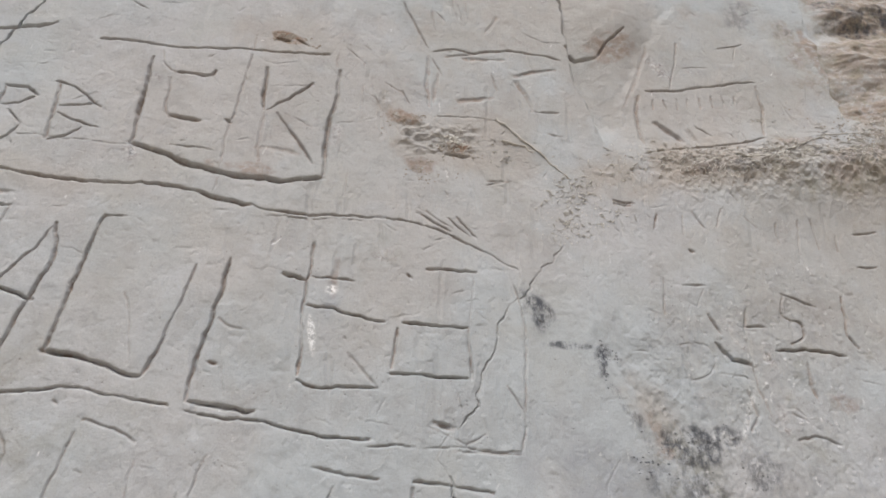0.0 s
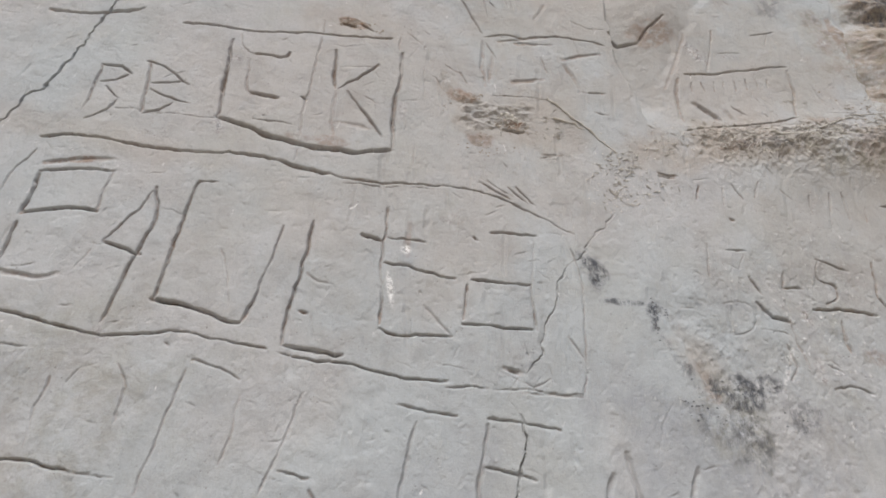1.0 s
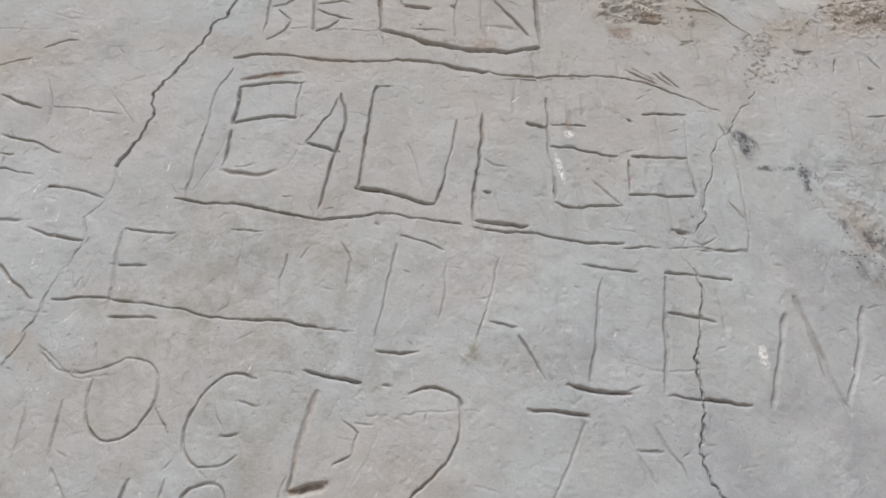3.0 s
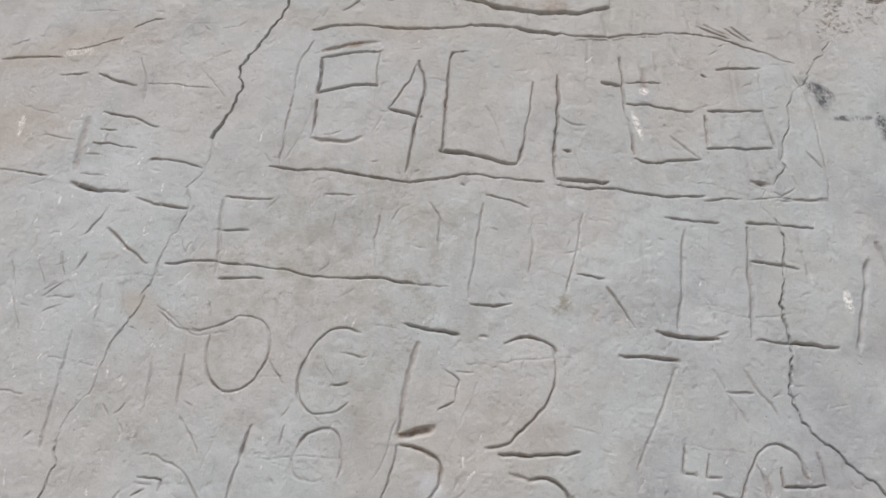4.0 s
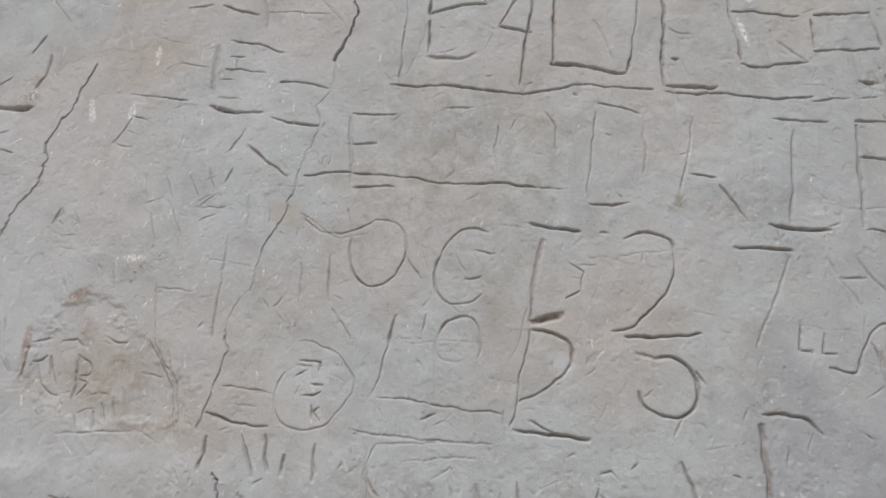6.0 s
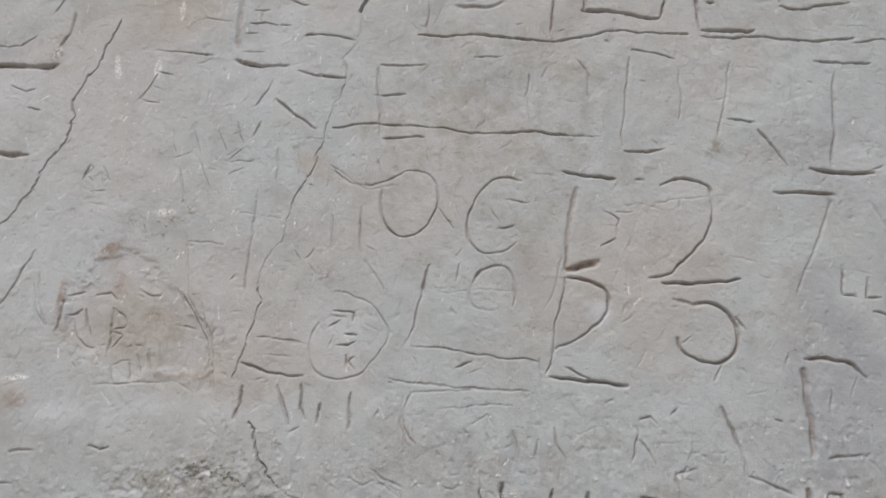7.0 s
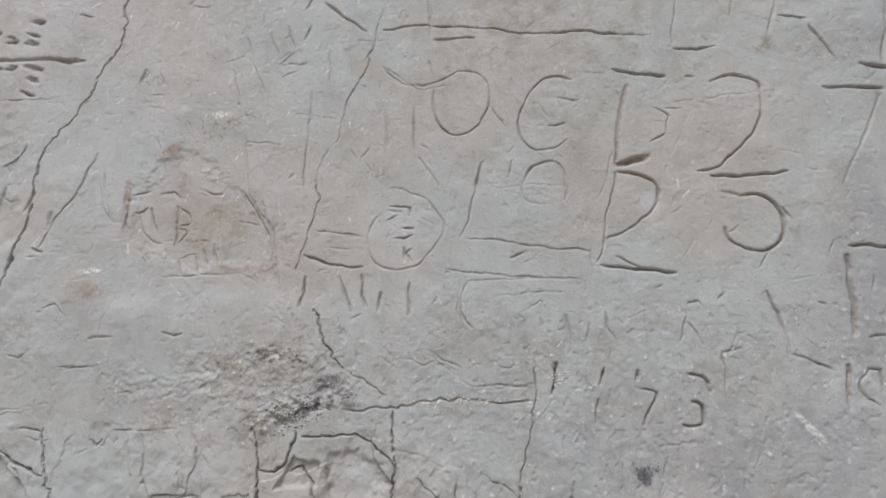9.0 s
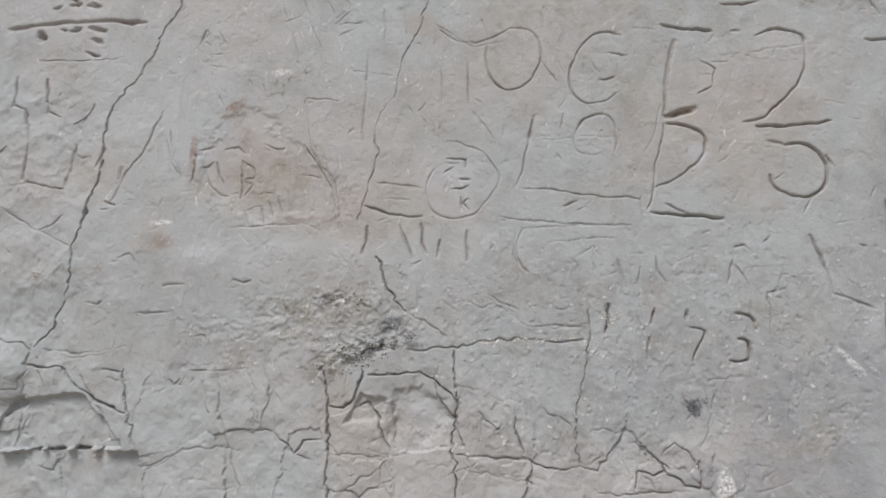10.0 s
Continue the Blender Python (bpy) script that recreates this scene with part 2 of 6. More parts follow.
# pitted, gritty stone to the lower right and round the lichen; fine pits everywhere
crust = np.maximum(smooth(0.4, 0.9, swell(-1.11, 1.385, 0.10, 0.035, 1.2, 15) + swell(-1.18, 1.475, 0.07, 0.03, 0.8) + 0.2 * ragged), smooth(0.4, 0.9, swell(0.9, 2.86, 0.36, 0.045, 1.1, 8) + swell(0.15, 2.83, 0.12, 0.07, 0.8) + 0.3 * ragged))
base += crust * 0.004 * clouds(0.016, 3, 119, 1.3, 0.8, 0.65)
gritty = smooth(0.25, 0.75, swell(-0.45, 1.35, 0.55, 0.22, 1.0) + swell(0.0, 1.9, 0.25, 0.35, 0.42) + swell(-1.2, 1.42, 0.4, 0.12, 0.8) + swell(0.75, 2.3, 0.35, 0.3, 0.9) + 0.25 * ragged)
pits = clouds(0.011, 2, 109)
base -= (0.0006 + 0.0006 * gritty) * smooth(0.55, 1.0, pits) + 0.0006 * gritty * clouds(0.014, 2, 113)
base += 0.0008 * gritty * smooth(0.8, 1.1, clouds(0.0095, 2, 127))
shade["scuffed"] = np.maximum(shade["scuffed"], 0.6 * gritty * smooth(0.9, 1.15, clouds(0.0095, 2, 127)))
shade["olive"] = np.maximum(shade["olive"], 0.35 * gritty * smooth(0.0, 0.8, cloud(0.05, 131)))
shade["soot_shade"] = np.maximum(shade["soot_shade"], 0.15 * gritty)

# ---- the fractured foot of the face: stones split by joints ----
seeds = [(-1.833, 1.373), (-1.70, 1.29), (-1.626, 1.335), (-1.72, 1.40), (-1.502, 1.286), (-1.65, 1.14), (-1.80, 1.13), (-1.462, 1.14),
         (-1.356, 1.303), (-1.331, 1.17), (-1.256, 1.30), (-1.233, 1.15), (-1.147, 1.307), (-1.126, 1.235), (-1.015, 1.25), (-1.127, 1.13),
         (-1.013, 1.14), (-0.91, 1.30), (-0.872, 1.224), (-0.881, 1.13), (-0.79, 1.26), (-0.783, 1.11), (-0.692, 1.235), (-0.705, 1.115),
         (-0.652, 1.17), (-0.59, 1.212), (-0.618, 1.115), (-0.542, 1.173), (-0.564, 1.12), (-0.486, 1.162), (-0.44, 1.11)]
sx_w, sz_w = GX + 0.012 * clouds(0.07, 5, 91, gain=0.6), GZ + 0.012 * clouds(0.07, 5, 97, gain=0.6)
d1, d2 = np.full(base.shape, 9.0), np.full(base.shape, 9.0)
cell = np.zeros(base.shape, np.int32)
for k, (x, z) in enumerate(seeds):
    d = np.hypot(sx_w - x, (sz_w - z) * 0.9)
    near = d < d1
    d2 = np.where(near, d1, np.minimum(d2, d))
    cell, d1 = np.where(near, k, cell), np.where(near, d, d1)
gap = 0.5 * (d2 - d1)
top = np.interp(GX, [-2.1, -1.87, -1.587, -1.279, -0.954, -0.755, -0.513, -0.429, -0.36], [1.44, 1.43, 1.372, 1.352, 1.345, 1.27, 1.225, 1.15, 0.9]) + 0.02 * ragged
broken = smooth(0.0, 0.03, top - GZ)
step_of = rng.uniform(-0.003, 0.003, len(seeds))
step_of[[0, 1, 2, 3, 5, 6, 14]] = (0.0, 0.0, 0.002, 0.002, 0.0, 0.0, -0.004)
lean = rng.uniform(-0.03, 0.03, (len(seeds), 2))
sx_s, sz_s = np.array([s[0] for s in seeds]), np.array([s[1] for s in seeds])
block = step_of[cell] + lean[cell, 0] * (GX - sx_s[cell]) + lean[cell, 1] * (GZ - sz_s[cell]) + 0.0015 * clouds(0.03, 3, 101)
joint = 0.14 * (0.15 + 0.85 * smooth(-0.3, 0.4, cloud(0.07, 103))) * smooth(-1.60, -1.53, GX)
base += broken * (block - 0.0015 * joint * (1 - smooth(0, 0.007, gap)) - 0.007 * (1 - smooth(0.0003, 0.0020, gap)) * joint)


def facet(height, *corners, soft=0.007, torn=0.006):
    """Push a convex patch (corners anticlockwise) in or out, with a ragged lip."""
    side = np.full(base.shape, 9.0)
    for (ax, az), (bx, bz) in zip(corners, corners[1:] + corners[:1]):
        side = np.minimum(side, ((bx - ax) * (GZ - az) - (bz - az) * (GX - ax)) / math.dist((ax, az), (bx, bz)))
    base[:] += height * smooth(0, soft, side + torn * lip)


lip = clouds(0.035, 4, 107, gain=0.6)
facet(-0.012, (-1.98, 1.21), (-1.561, 1.21), (-1.584, 1.273), (-1.618, 1.29), (-1.685, 1.324), (-1.718, 1.363), (-1.785, 1.368), (-1.83, 1.31), (-1.98, 1.30), soft=0.004, torn=0.005)
facet(-0.016, (-2.1, 0.9), (-1.535, 0.9), (-1.561, 1.209), (-1.80, 1.217), (-2.1, 1.19), soft=0.004, torn=0.008)
base += swell(-1.86, 1.372, 0.075, 0.05, 0.022)
facet(-0.008, (-2.1, 1.255), (-1.85, 1.262), (-1.802, 1.293), (-1.787, 1.327), (-1.86, 1.318), (-2.1, 1.31), soft=0.014, torn=0.009)
facet(-0.007, (-1.10, 1.215), (-1.0, 1.2), (-0.955, 1.25), (-0.965, 1.30), (-1.01, 1.325), (-1.06, 1.30), soft=0.025, torn=0.012)
facet(-0.0035, (-1.469, 1.718), (-1.365, 1.632), (-1.168, 1.621), (-1.121, 1.701), (-1.36, 1.919), (-1.479, 1.816), soft=0.03, torn=0.016)
facet(-0.008, (-1.155, 1.25), (-1.085, 1.245), (-1.085, 1.285), (-1.13, 1.30))
shade["dust"] = np.maximum(shade["dust"], 0.4 * broken * joint * (1 - smooth(0.001, 0.004, gap)))

# ---- stains and dust drifts, and overhang shade painted at the upper right ----
for a in ((0.75, 2.82, 0.32, 0.10, 0.9, 10), (0.75, 3.05, 0.5, 0.35, 0.5, 0), (1.2, 2.8, 0.25, 0.25, 0.8, 0), (1.3, 3.2, 0.2, 0.35, 0.8, 0), (0.85, 3.1, 0.3, 0.3, 0.45, 0), (1.0, 2.6, 0.35, 0.3, 0.45, 0), (0.45, 3.2, 0.5, 0.25, 0.55, 0),
          (0.2, 2.82, 0.22, 0.12, 0.7, 0), (-0.15, 3.05, 0.25, 0.07, 0.5, 0), (0.52, 2.3, 0.05, 0.10, 0.7, 30), (-1.34, 1.75, 0.15, 0.12, 0.6, 0), (-1.36, 1.80, 0.06, 0.07, 0.5, 0),
          (-1.1, 1.65, 0.3, 0.07, 0.45, 0), (-1.30, 2.42, 0.16, 0.07, 0.6, 0), (-1.24, 2.63, 0.16, 0.05, 0.7, 15), (-1.55, 1.62, 0.06, 0.04, 0.5, 0), (-0.48, 1.78, 0.05, 0.05, 0.6, 0),
          (-1.13, 1.24, 0.10, 0.12, 0.5, 0), (-0.4, 1.75, 0.3, 0.14, 0.4, 0), (-0.55, 2.66, 0.35, 0.04, 0.4, -8), (-1.0, 2.04, 0.05, 0.03, 0.7, -40),
          (-1.72, 1.75, 0.12, 0.08, 0.5, 0), (-0.02, 2.75, 0.5, 0.4, 0.35, 0)):
    blotch("warmth", *a)
for a in ((-1.2, 1.46, 0.14, 0.05, 0.55, 0), (-0.35, 1.14, 0.12, 0.06, 0.6, 0), (-1.28, 1.93, 0.14, 0.08, 0.2, 20), (-0.62, 2.1, 0.3, 0.3, 0.35, 0),
          (-0.25, 2.02, 0.03, 0.025, 1.0, 0), (-1.14, 1.36, 0.1, 0.03, 0.6, 10), (0.55, 2.18, 0.12, 0.1, 0.7, 0), (-1.3, 1.72, 0.13, 0.09, 0.55, 0), (1.3, 3.2, 0.25, 0.4, 0.8, 0), (1.1, 2.85, 0.3, 0.1, 0.6, 8)):
    blotch("olive", *a)
for a in ((0.05, 1.85, 0.10, 0.3, 0.7, -15), (-0.22, 1.3, 0.12, 0.16, 0.9, 0), 
          (-0.02, 2.47, 0.025, 0.05, 0.9, 0), (0.45, 2.1, 0.2, 0.2, 0.7, 0), (0.3, 1.75, 0.3, 0.25, 0.8, 0), (-0.3, 1.2, 0.3, 0.22, 0.9, 0), (-0.02, 1.55, 0.2, 0.3, 0.9, 0), (0.05, 2.0, 0.15, 0.15, 0.5, 0), (-0.55, 1.3, 0.2, 0.12, 0.5, 0), (0.75, 2.1, 0.2, 0.1, 0.6, 0)):
    blotch("bluish", *a)
# lichen and black crust; patches in the upper-right hollows paint shade under the overhang
for a in ((0.345, 2.455, 0.03, 0.05, 1.0, 35), (0.457, 2.378, 0.026, 0.05, 1.2, 0), (0.485, 2.30, 0.02, 0.05, 0.8, 28), (0.39, 2.4, 0.05, 0.010, 0.9, 0), (0.50, 2.28, 0.02, 0.07, 0.8, 25),
          (0.60, 2.235, 0.075, 0.045, 1.0, 0), (0.66, 2.26, 0.05, 0.03, 0.9, 0), (0.60, 2.16, 0.05, 0.06, 0.7, 20), (-0.523, 1.26, 0.03, 0.024, 1.0, 0), (-1.10, 1.385, 0.075, 0.022, 1.0, 15), (-1.175, 1.475, 0.05, 0.02, 0.7, 0), (-1.07, 1.42, 0.035, 0.02, 0.8, 20), (-1.0, 1.385, 0.06, 0.006, 0.7, 0), (0.41, 2.40, 0.04, 0.008, 0.9, 0), (0.70, 2.20, 0.06, 0.05, 0.7, 10), (0.56, 2.17, 0.08, 0.05, 0.6, -20),
          (-1.12, 1.375, 0.055, 0.018, 0.95, 20), (0.93, 3.3, 0.05, 0.06, 0.4, 0), (1.34, 3.34, 0.22, 0.06, 0.9, 12), (1.22, 3.40, 0.08, 0.03, 0.7, 12), (0.80, 2.815, 0.12, 0.016, 0.55, 10), (1.08, 2.86, 0.12, 0.02, 0.5, 8), (1.2, 2.8, 0.1, 0.03, 0.4, 0), (1.3, 3.13, 0.10, 0.02, 0.8, 6), (0.475, 2.315, 0.012, 0.05, 0.8, 28), (1.25, 2.92, 0.08, 0.012, 0.6, 8)):
    blotch("soot_shade", *a)
for a in ((-0.168, 3.055, 0.04, 0.016, 1.0, -15), (0.2, 2.81, 0.025, 0.018, 1.0, 0), (0.09, 2.868, 0.04, 0.02, 0.8, 0), (0.124, 2.75, 0.05, 0.025, 0.6, 0),
          (0.53, 2.265, 0.016, 0.05, 0.4, 20), (0.545, 2.225, 0.02, 0.014, 0.6, 0), (0.72, 2.80, 0.06, 0.012, 0.4, 12), (1.0, 2.91, 0.1, 0.012, 0.35, 8), (1.2, 2.90, 0.15, 0.03, 0.3, 10), (1.09, 3.2, 0.018, 0.14, 0.6, 3), (-1.39, 1.89, 0.05, 0.018, 0.7, 35), (-1.475, 1.80, 0.012, 0.04, 0.7, 0), (-1.22, 1.64, 0.09, 0.014, 0.45, -5), (-1.53, 1.61, 0.03, 0.02, 0.35, 0),
          (1.32, 3.38, 0.24, 0.14, 0.5, 12), (1.25, 3.1, 0.2, 0.25, 0.4, 0), (1.15, 2.88, 0.22, 0.09, 0.3, 8), (1.38, 3.2, 0.15, 0.05, 0.7, 6), (1.25, 3.02, 0.14, 0.04, 0.6, 8), (0.56, 3.13, 0.06, 0.05, 0.6, 20), (-0.2, 2.712, 0.09, 0.02, 0.5, 0), (-0.635, 2.612, 0.06, 0.012, 0.8, 5), (-1.38, 1.83, 0.05, 0.05, 0.45, 40),
          (0.9, 2.32, 0.05, 0.03, 0.5, 0)):
    blotch("dust", *a)
for a in ((-0.02, 2.475, 0.018, 0.018, 1.0, 0), (-0.045, 2.4, 0.006, 0.04, 0.9, 10), (-0.26, 1.33, 0.006, 0.05, 0.7, 40), (0.28, 2.01, 0.01, 0.025, 0.9, 0),
          (0.44, 1.99, 0.008, 0.008, 1.0, 0), (-1.43, 2.30, 0.007, 0.03, 0.7, 10), (-1.34, 2.29, 0.007, 0.03, 0.7, 0), (-1.3, 2.43, 0.006, 0.03, 0.6, 0), (-1.22, 2.62, 0.04, 0.012, 0.6, 20),
          (-1.53, 1.65, 0.03, 0.006, 0.8, 0), (-1.29, 1.96, 0.03, 0.012, 0.8, 0), (0.70, 2.28, 0.008, 0.06, 0.6, -25), (-0.49, 1.125, 0.012, 0.04, 0.8, 0)):
    blotch("scuffed", *a)

for a in ((-1.38, 1.57, 0.22, 0.05, 1.0, 0), (-1.3, 1.585, 0.1, 0.03, 1.0, 0), (-1.62, 1.56, 0.1, 0.08, 0.8, 0), (-1.78, 2.22, 0.2, 0.1, 0.9, 0), (-1.75, 1.68, 0.1, 0.09, 0.7, 0), (0.92, 2.24, 0.12, 0.1, 0.8, 0),
          (-1.12, 2.33, 0.12, 0.16, 0.8, 0), (-0.93, 1.68, 0.08, 0.09, 0.7, 0), (-0.22, 1.34, 0.10, 0.12, 0.8, 0), (-0.72, 2.39, 0.15, 0.04, 0.6, 0),
          (-0.47, 1.72, 0.03, 0.025, 0.9, 0), (-1.4, 1.9, 0.12, 0.2, 0.5, 0), (-1.58, 1.85, 0.25, 0.35, 0.6, 0), (-1.0, 1.27, 0.05, 0.04, 0.8, 0), (0.05, 1.95, 0.08, 0.15, 0.5, 0)):
    blotch("bleached", *a)

# ---- carved marks: millimetres of width and depth, then places on the face (x, z) ----
inscription("framed_inscription", "deep rectangular frame carved round large weathered capitals", "inscription")
stroke("frame_line")
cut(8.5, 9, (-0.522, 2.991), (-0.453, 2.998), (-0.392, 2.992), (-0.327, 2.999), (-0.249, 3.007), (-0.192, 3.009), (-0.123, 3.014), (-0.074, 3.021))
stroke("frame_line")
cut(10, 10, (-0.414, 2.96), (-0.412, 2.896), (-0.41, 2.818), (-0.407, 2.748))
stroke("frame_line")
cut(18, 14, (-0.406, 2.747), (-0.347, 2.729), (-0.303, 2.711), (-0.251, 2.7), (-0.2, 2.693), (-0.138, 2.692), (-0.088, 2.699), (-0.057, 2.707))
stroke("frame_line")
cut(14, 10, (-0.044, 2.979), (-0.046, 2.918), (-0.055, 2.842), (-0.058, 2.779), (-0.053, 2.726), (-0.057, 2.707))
stroke("frame_line")
cut(5, 3, (-0.341, 2.748), (-0.295, 2.746), (-0.254, 2.742))
stroke("bar")
cut(5, 3, (-0.4, 2.978), (-0.393, 2.951), (-0.375, 2.931), (-0.361, 2.924))
cut(11, 9, (-0.361, 2.927), (-0.329, 2.926), (-0.297, 2.929), (-0.29, 2.942))
cut(9, 5, (-0.369, 2.909), (-0.369, 2.873), (-0.362, 2.831), (-0.35, 2.814))
cut(13, 9, (-0.352, 2.818), (-0.323, 2.814), (-0.3, 2.81))
stroke("dot")
cut(14, 9, (-0.251, 2.82), (-0.242, 2.814))
stroke("scratch")
cut(6, 3.5, (-0.227, 2.993), (-0.231, 2.929), (-0.236, 2.869), (-0.243, 2.784), (-0.241, 2.731), (-0.241, 2.71))
stroke("scratch")
cut(5, 3, (-0.243, 2.686), (-0.245, 2.655))
stroke("bar")
cut(11, 9, (-0.192, 2.963), (-0.189, 2.905), (-0.186, 2.854))
cut(13, 3, (-0.183, 2.847), (-0.183, 2.791), (-0.178, 2.731))
stroke("bar")
cut(9, 6.5, (-0.179, 2.852), (-0.142, 2.885), (-0.1, 2.933))
cut(14, 8.5, (-0.159, 2.848), (-0.133, 2.814), (-0.105, 2.776), (-0.079, 2.736))
stroke("bar")
cut(24, 2.5, (-0.181, 2.762), (-0.148, 2.761), (-0.11, 2.756))
stroke("scratch")
cut(4, 2, (-0.16, 2.856), (-0.088, 2.822))
stroke("bar")
cut(8, 7, (-0.563, 2.867), (-0.558, 2.819), (-0.553, 2.752), (-0.553, 2.736))
cut(9, 8, (-0.568, 2.872), (-0.528, 2.858), (-0.479, 2.822))
cut(8, 6, (-0.486, 2.834), (-0.508, 2.821), (-0.55, 2.81))
stroke("bar")
cut(8, 7, (-0.548, 2.795), (-0.508, 2.784), (-0.471, 2.772))
cut(8, 7, (-0.499, 2.768), (-0.527, 2.745), (-0.547, 2.734))
stroke("bar")
cut(8, 6, (-0.651, 2.848), (-0.656, 2.768), (-0.66, 2.728))
cut(9, 8, (-0.652, 2.851), (-0.615, 2.85), (-0.594, 2.833))
cut(8, 6, (-0.594, 2.833), (-0.619, 2.811), (-0.645, 2.805))
stroke("bar")
cut(8, 7, (-0.632, 2.794), (-0.603, 2.766))
cut(9, 7, (-0.603, 2.766), (-0.616, 2.732), (-0.65, 2.71))
stroke("dot")
cut(6, 5, (-0.606, 2.722), (-0.602, 2.72))
stroke("base_line")
cut(4.5, 3, (-0.611, 2.739), (-0.554, 2.741), (-0.487, 2.741), (-0.407, 2.74))
stroke("scratch")
cut(4, 2.5, (0.001, 2.932), (0.031, 2.913), (0.048, 2.878))
stroke("scratch")
cut(5, 2, (-0.012, 2.73), (-0.014, 2.666))
stroke("scratch")
cut(4, 2, (-0.505, 2.717), (-0.472, 2.714))
stroke("bar")
cut(4.5, 3, (-0.492, 2.855), (-0.512, 2.843), (-0.531, 2.829))

inscription("ruled_line", "long wavering ruled groove across the stone face, brown inside", "groove")
stroke("groove")
cut(10.08, 9.1, (-0.712, 2.66), (-0.639, 2.669), (-0.523, 2.656), (-0.45, 2.655), (-0.344, 2.66), (-0.279, 2.654))
cut(14.56, 10.4, (-0.279, 2.654), (-0.234, 2.642), (-0.178, 2.631))
cut(8.96, 6.5, (-0.178, 2.634), (-0.133, 2.622), (-0.044, 2.623), (0.051, 2.626))
cut(7.84, 6.5, (0.048, 2.628), (0.139, 2.619), (0.186, 2.602))
stroke("groove")
cut(7.84, 5.2, (0.186, 2.602), (0.232, 2.579), (0.313, 2.542))
stroke("groove")
cut(4.48, 3.9, (-0.147, 2.611), (-0.045, 2.613), (0.028, 2.617))
stroke("groove")
cut(6.72, 5.2, (0.123, 2.644), (0.187, 2.61))
stroke("groove")
cut(6.72, 5.2, (0.198, 2.64), (0.236, 2.6))

inscription("large_capitals", "row of large deep capitals in a ruled frame, edges worn soft", "inscription")
stroke("frame_line")
cut(6, 4, (-0.712, 2.629), (-0.736, 2.574), (-0.742, 2.519), (-0.747, 2.459), (-0.755, 2.42), (-0.759, 2.364), (-0.763, 2.324))
stroke("frame_line")
cut(8, 7.5, (-0.781, 2.322), (-0.729, 2.311), (-0.688, 2.309), (-0.626, 2.301), (-0.564, 2.287), (-0.517, 2.278), (-0.482, 2.279), (-0.442, 2.285), (-0.391, 2.291), (-0.349, 2.286), (-0.286, 2.275), (-0.244, 2.271))
stroke("frame_line")
cut(7.5, 7.5, (-0.223, 2.264), (-0.171, 2.257), (-0.108, 2.252), (-0.056, 2.242), (-0.004, 2.232), (0.06, 2.231))
stroke("frame_line")
cut(6, 5, (0.059, 2.221), (0.102, 2.224), (0.133, 2.221))
stroke("frame_line")
cut(5, 4, (0.144, 2.219), (0.198, 2.223), (0.252, 2.219), (0.301, 2.22))
stroke("bar")
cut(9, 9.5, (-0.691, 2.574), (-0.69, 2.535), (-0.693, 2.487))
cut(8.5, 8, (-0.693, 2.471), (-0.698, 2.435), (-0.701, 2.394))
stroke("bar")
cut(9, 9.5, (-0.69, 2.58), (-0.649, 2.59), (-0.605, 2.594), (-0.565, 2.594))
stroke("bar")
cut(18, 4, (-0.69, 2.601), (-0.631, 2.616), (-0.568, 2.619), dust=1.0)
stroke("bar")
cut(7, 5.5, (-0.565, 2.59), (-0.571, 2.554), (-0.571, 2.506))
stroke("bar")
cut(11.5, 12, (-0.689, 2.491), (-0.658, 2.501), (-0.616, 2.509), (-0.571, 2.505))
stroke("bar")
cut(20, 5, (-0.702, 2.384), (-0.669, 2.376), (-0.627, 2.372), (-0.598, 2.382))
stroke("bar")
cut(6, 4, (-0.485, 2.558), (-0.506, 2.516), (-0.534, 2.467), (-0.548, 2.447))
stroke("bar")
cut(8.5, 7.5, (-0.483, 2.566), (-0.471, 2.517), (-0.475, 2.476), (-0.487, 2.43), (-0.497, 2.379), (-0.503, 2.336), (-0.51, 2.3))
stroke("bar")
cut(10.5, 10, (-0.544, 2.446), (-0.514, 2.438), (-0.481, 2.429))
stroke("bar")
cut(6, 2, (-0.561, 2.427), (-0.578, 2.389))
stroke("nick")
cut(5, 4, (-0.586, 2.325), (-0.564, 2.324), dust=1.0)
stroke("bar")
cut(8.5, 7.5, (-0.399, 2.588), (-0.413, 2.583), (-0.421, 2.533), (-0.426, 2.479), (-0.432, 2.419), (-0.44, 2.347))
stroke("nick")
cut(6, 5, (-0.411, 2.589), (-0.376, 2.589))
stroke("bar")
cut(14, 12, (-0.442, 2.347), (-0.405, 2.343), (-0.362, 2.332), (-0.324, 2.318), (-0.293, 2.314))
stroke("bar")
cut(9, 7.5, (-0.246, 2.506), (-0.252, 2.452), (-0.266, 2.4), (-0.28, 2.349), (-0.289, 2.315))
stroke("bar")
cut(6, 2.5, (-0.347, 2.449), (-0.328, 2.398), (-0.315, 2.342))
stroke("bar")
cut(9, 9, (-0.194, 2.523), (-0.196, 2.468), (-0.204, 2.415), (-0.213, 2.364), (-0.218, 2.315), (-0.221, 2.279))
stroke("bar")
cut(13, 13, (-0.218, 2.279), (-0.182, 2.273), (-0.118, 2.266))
stroke("nick")
cut(9, 3.5, (-0.193, 2.413), (-0.175, 2.398), (-0.145, 2.395))
stroke("chip")
cut(11, 6, (-0.197, 2.341), (-0.185, 2.339), dust=1.0)
stroke("bar")
cut(5, 2.5, (-0.176, 2.334), (-0.166, 2.287))
stroke("bar")
cut(8, 6.5, (-0.057, 2.564), (-0.058, 2.501), (-0.064, 2.446), (-0.059, 2.382), (-0.057, 2.326))
stroke("bar")
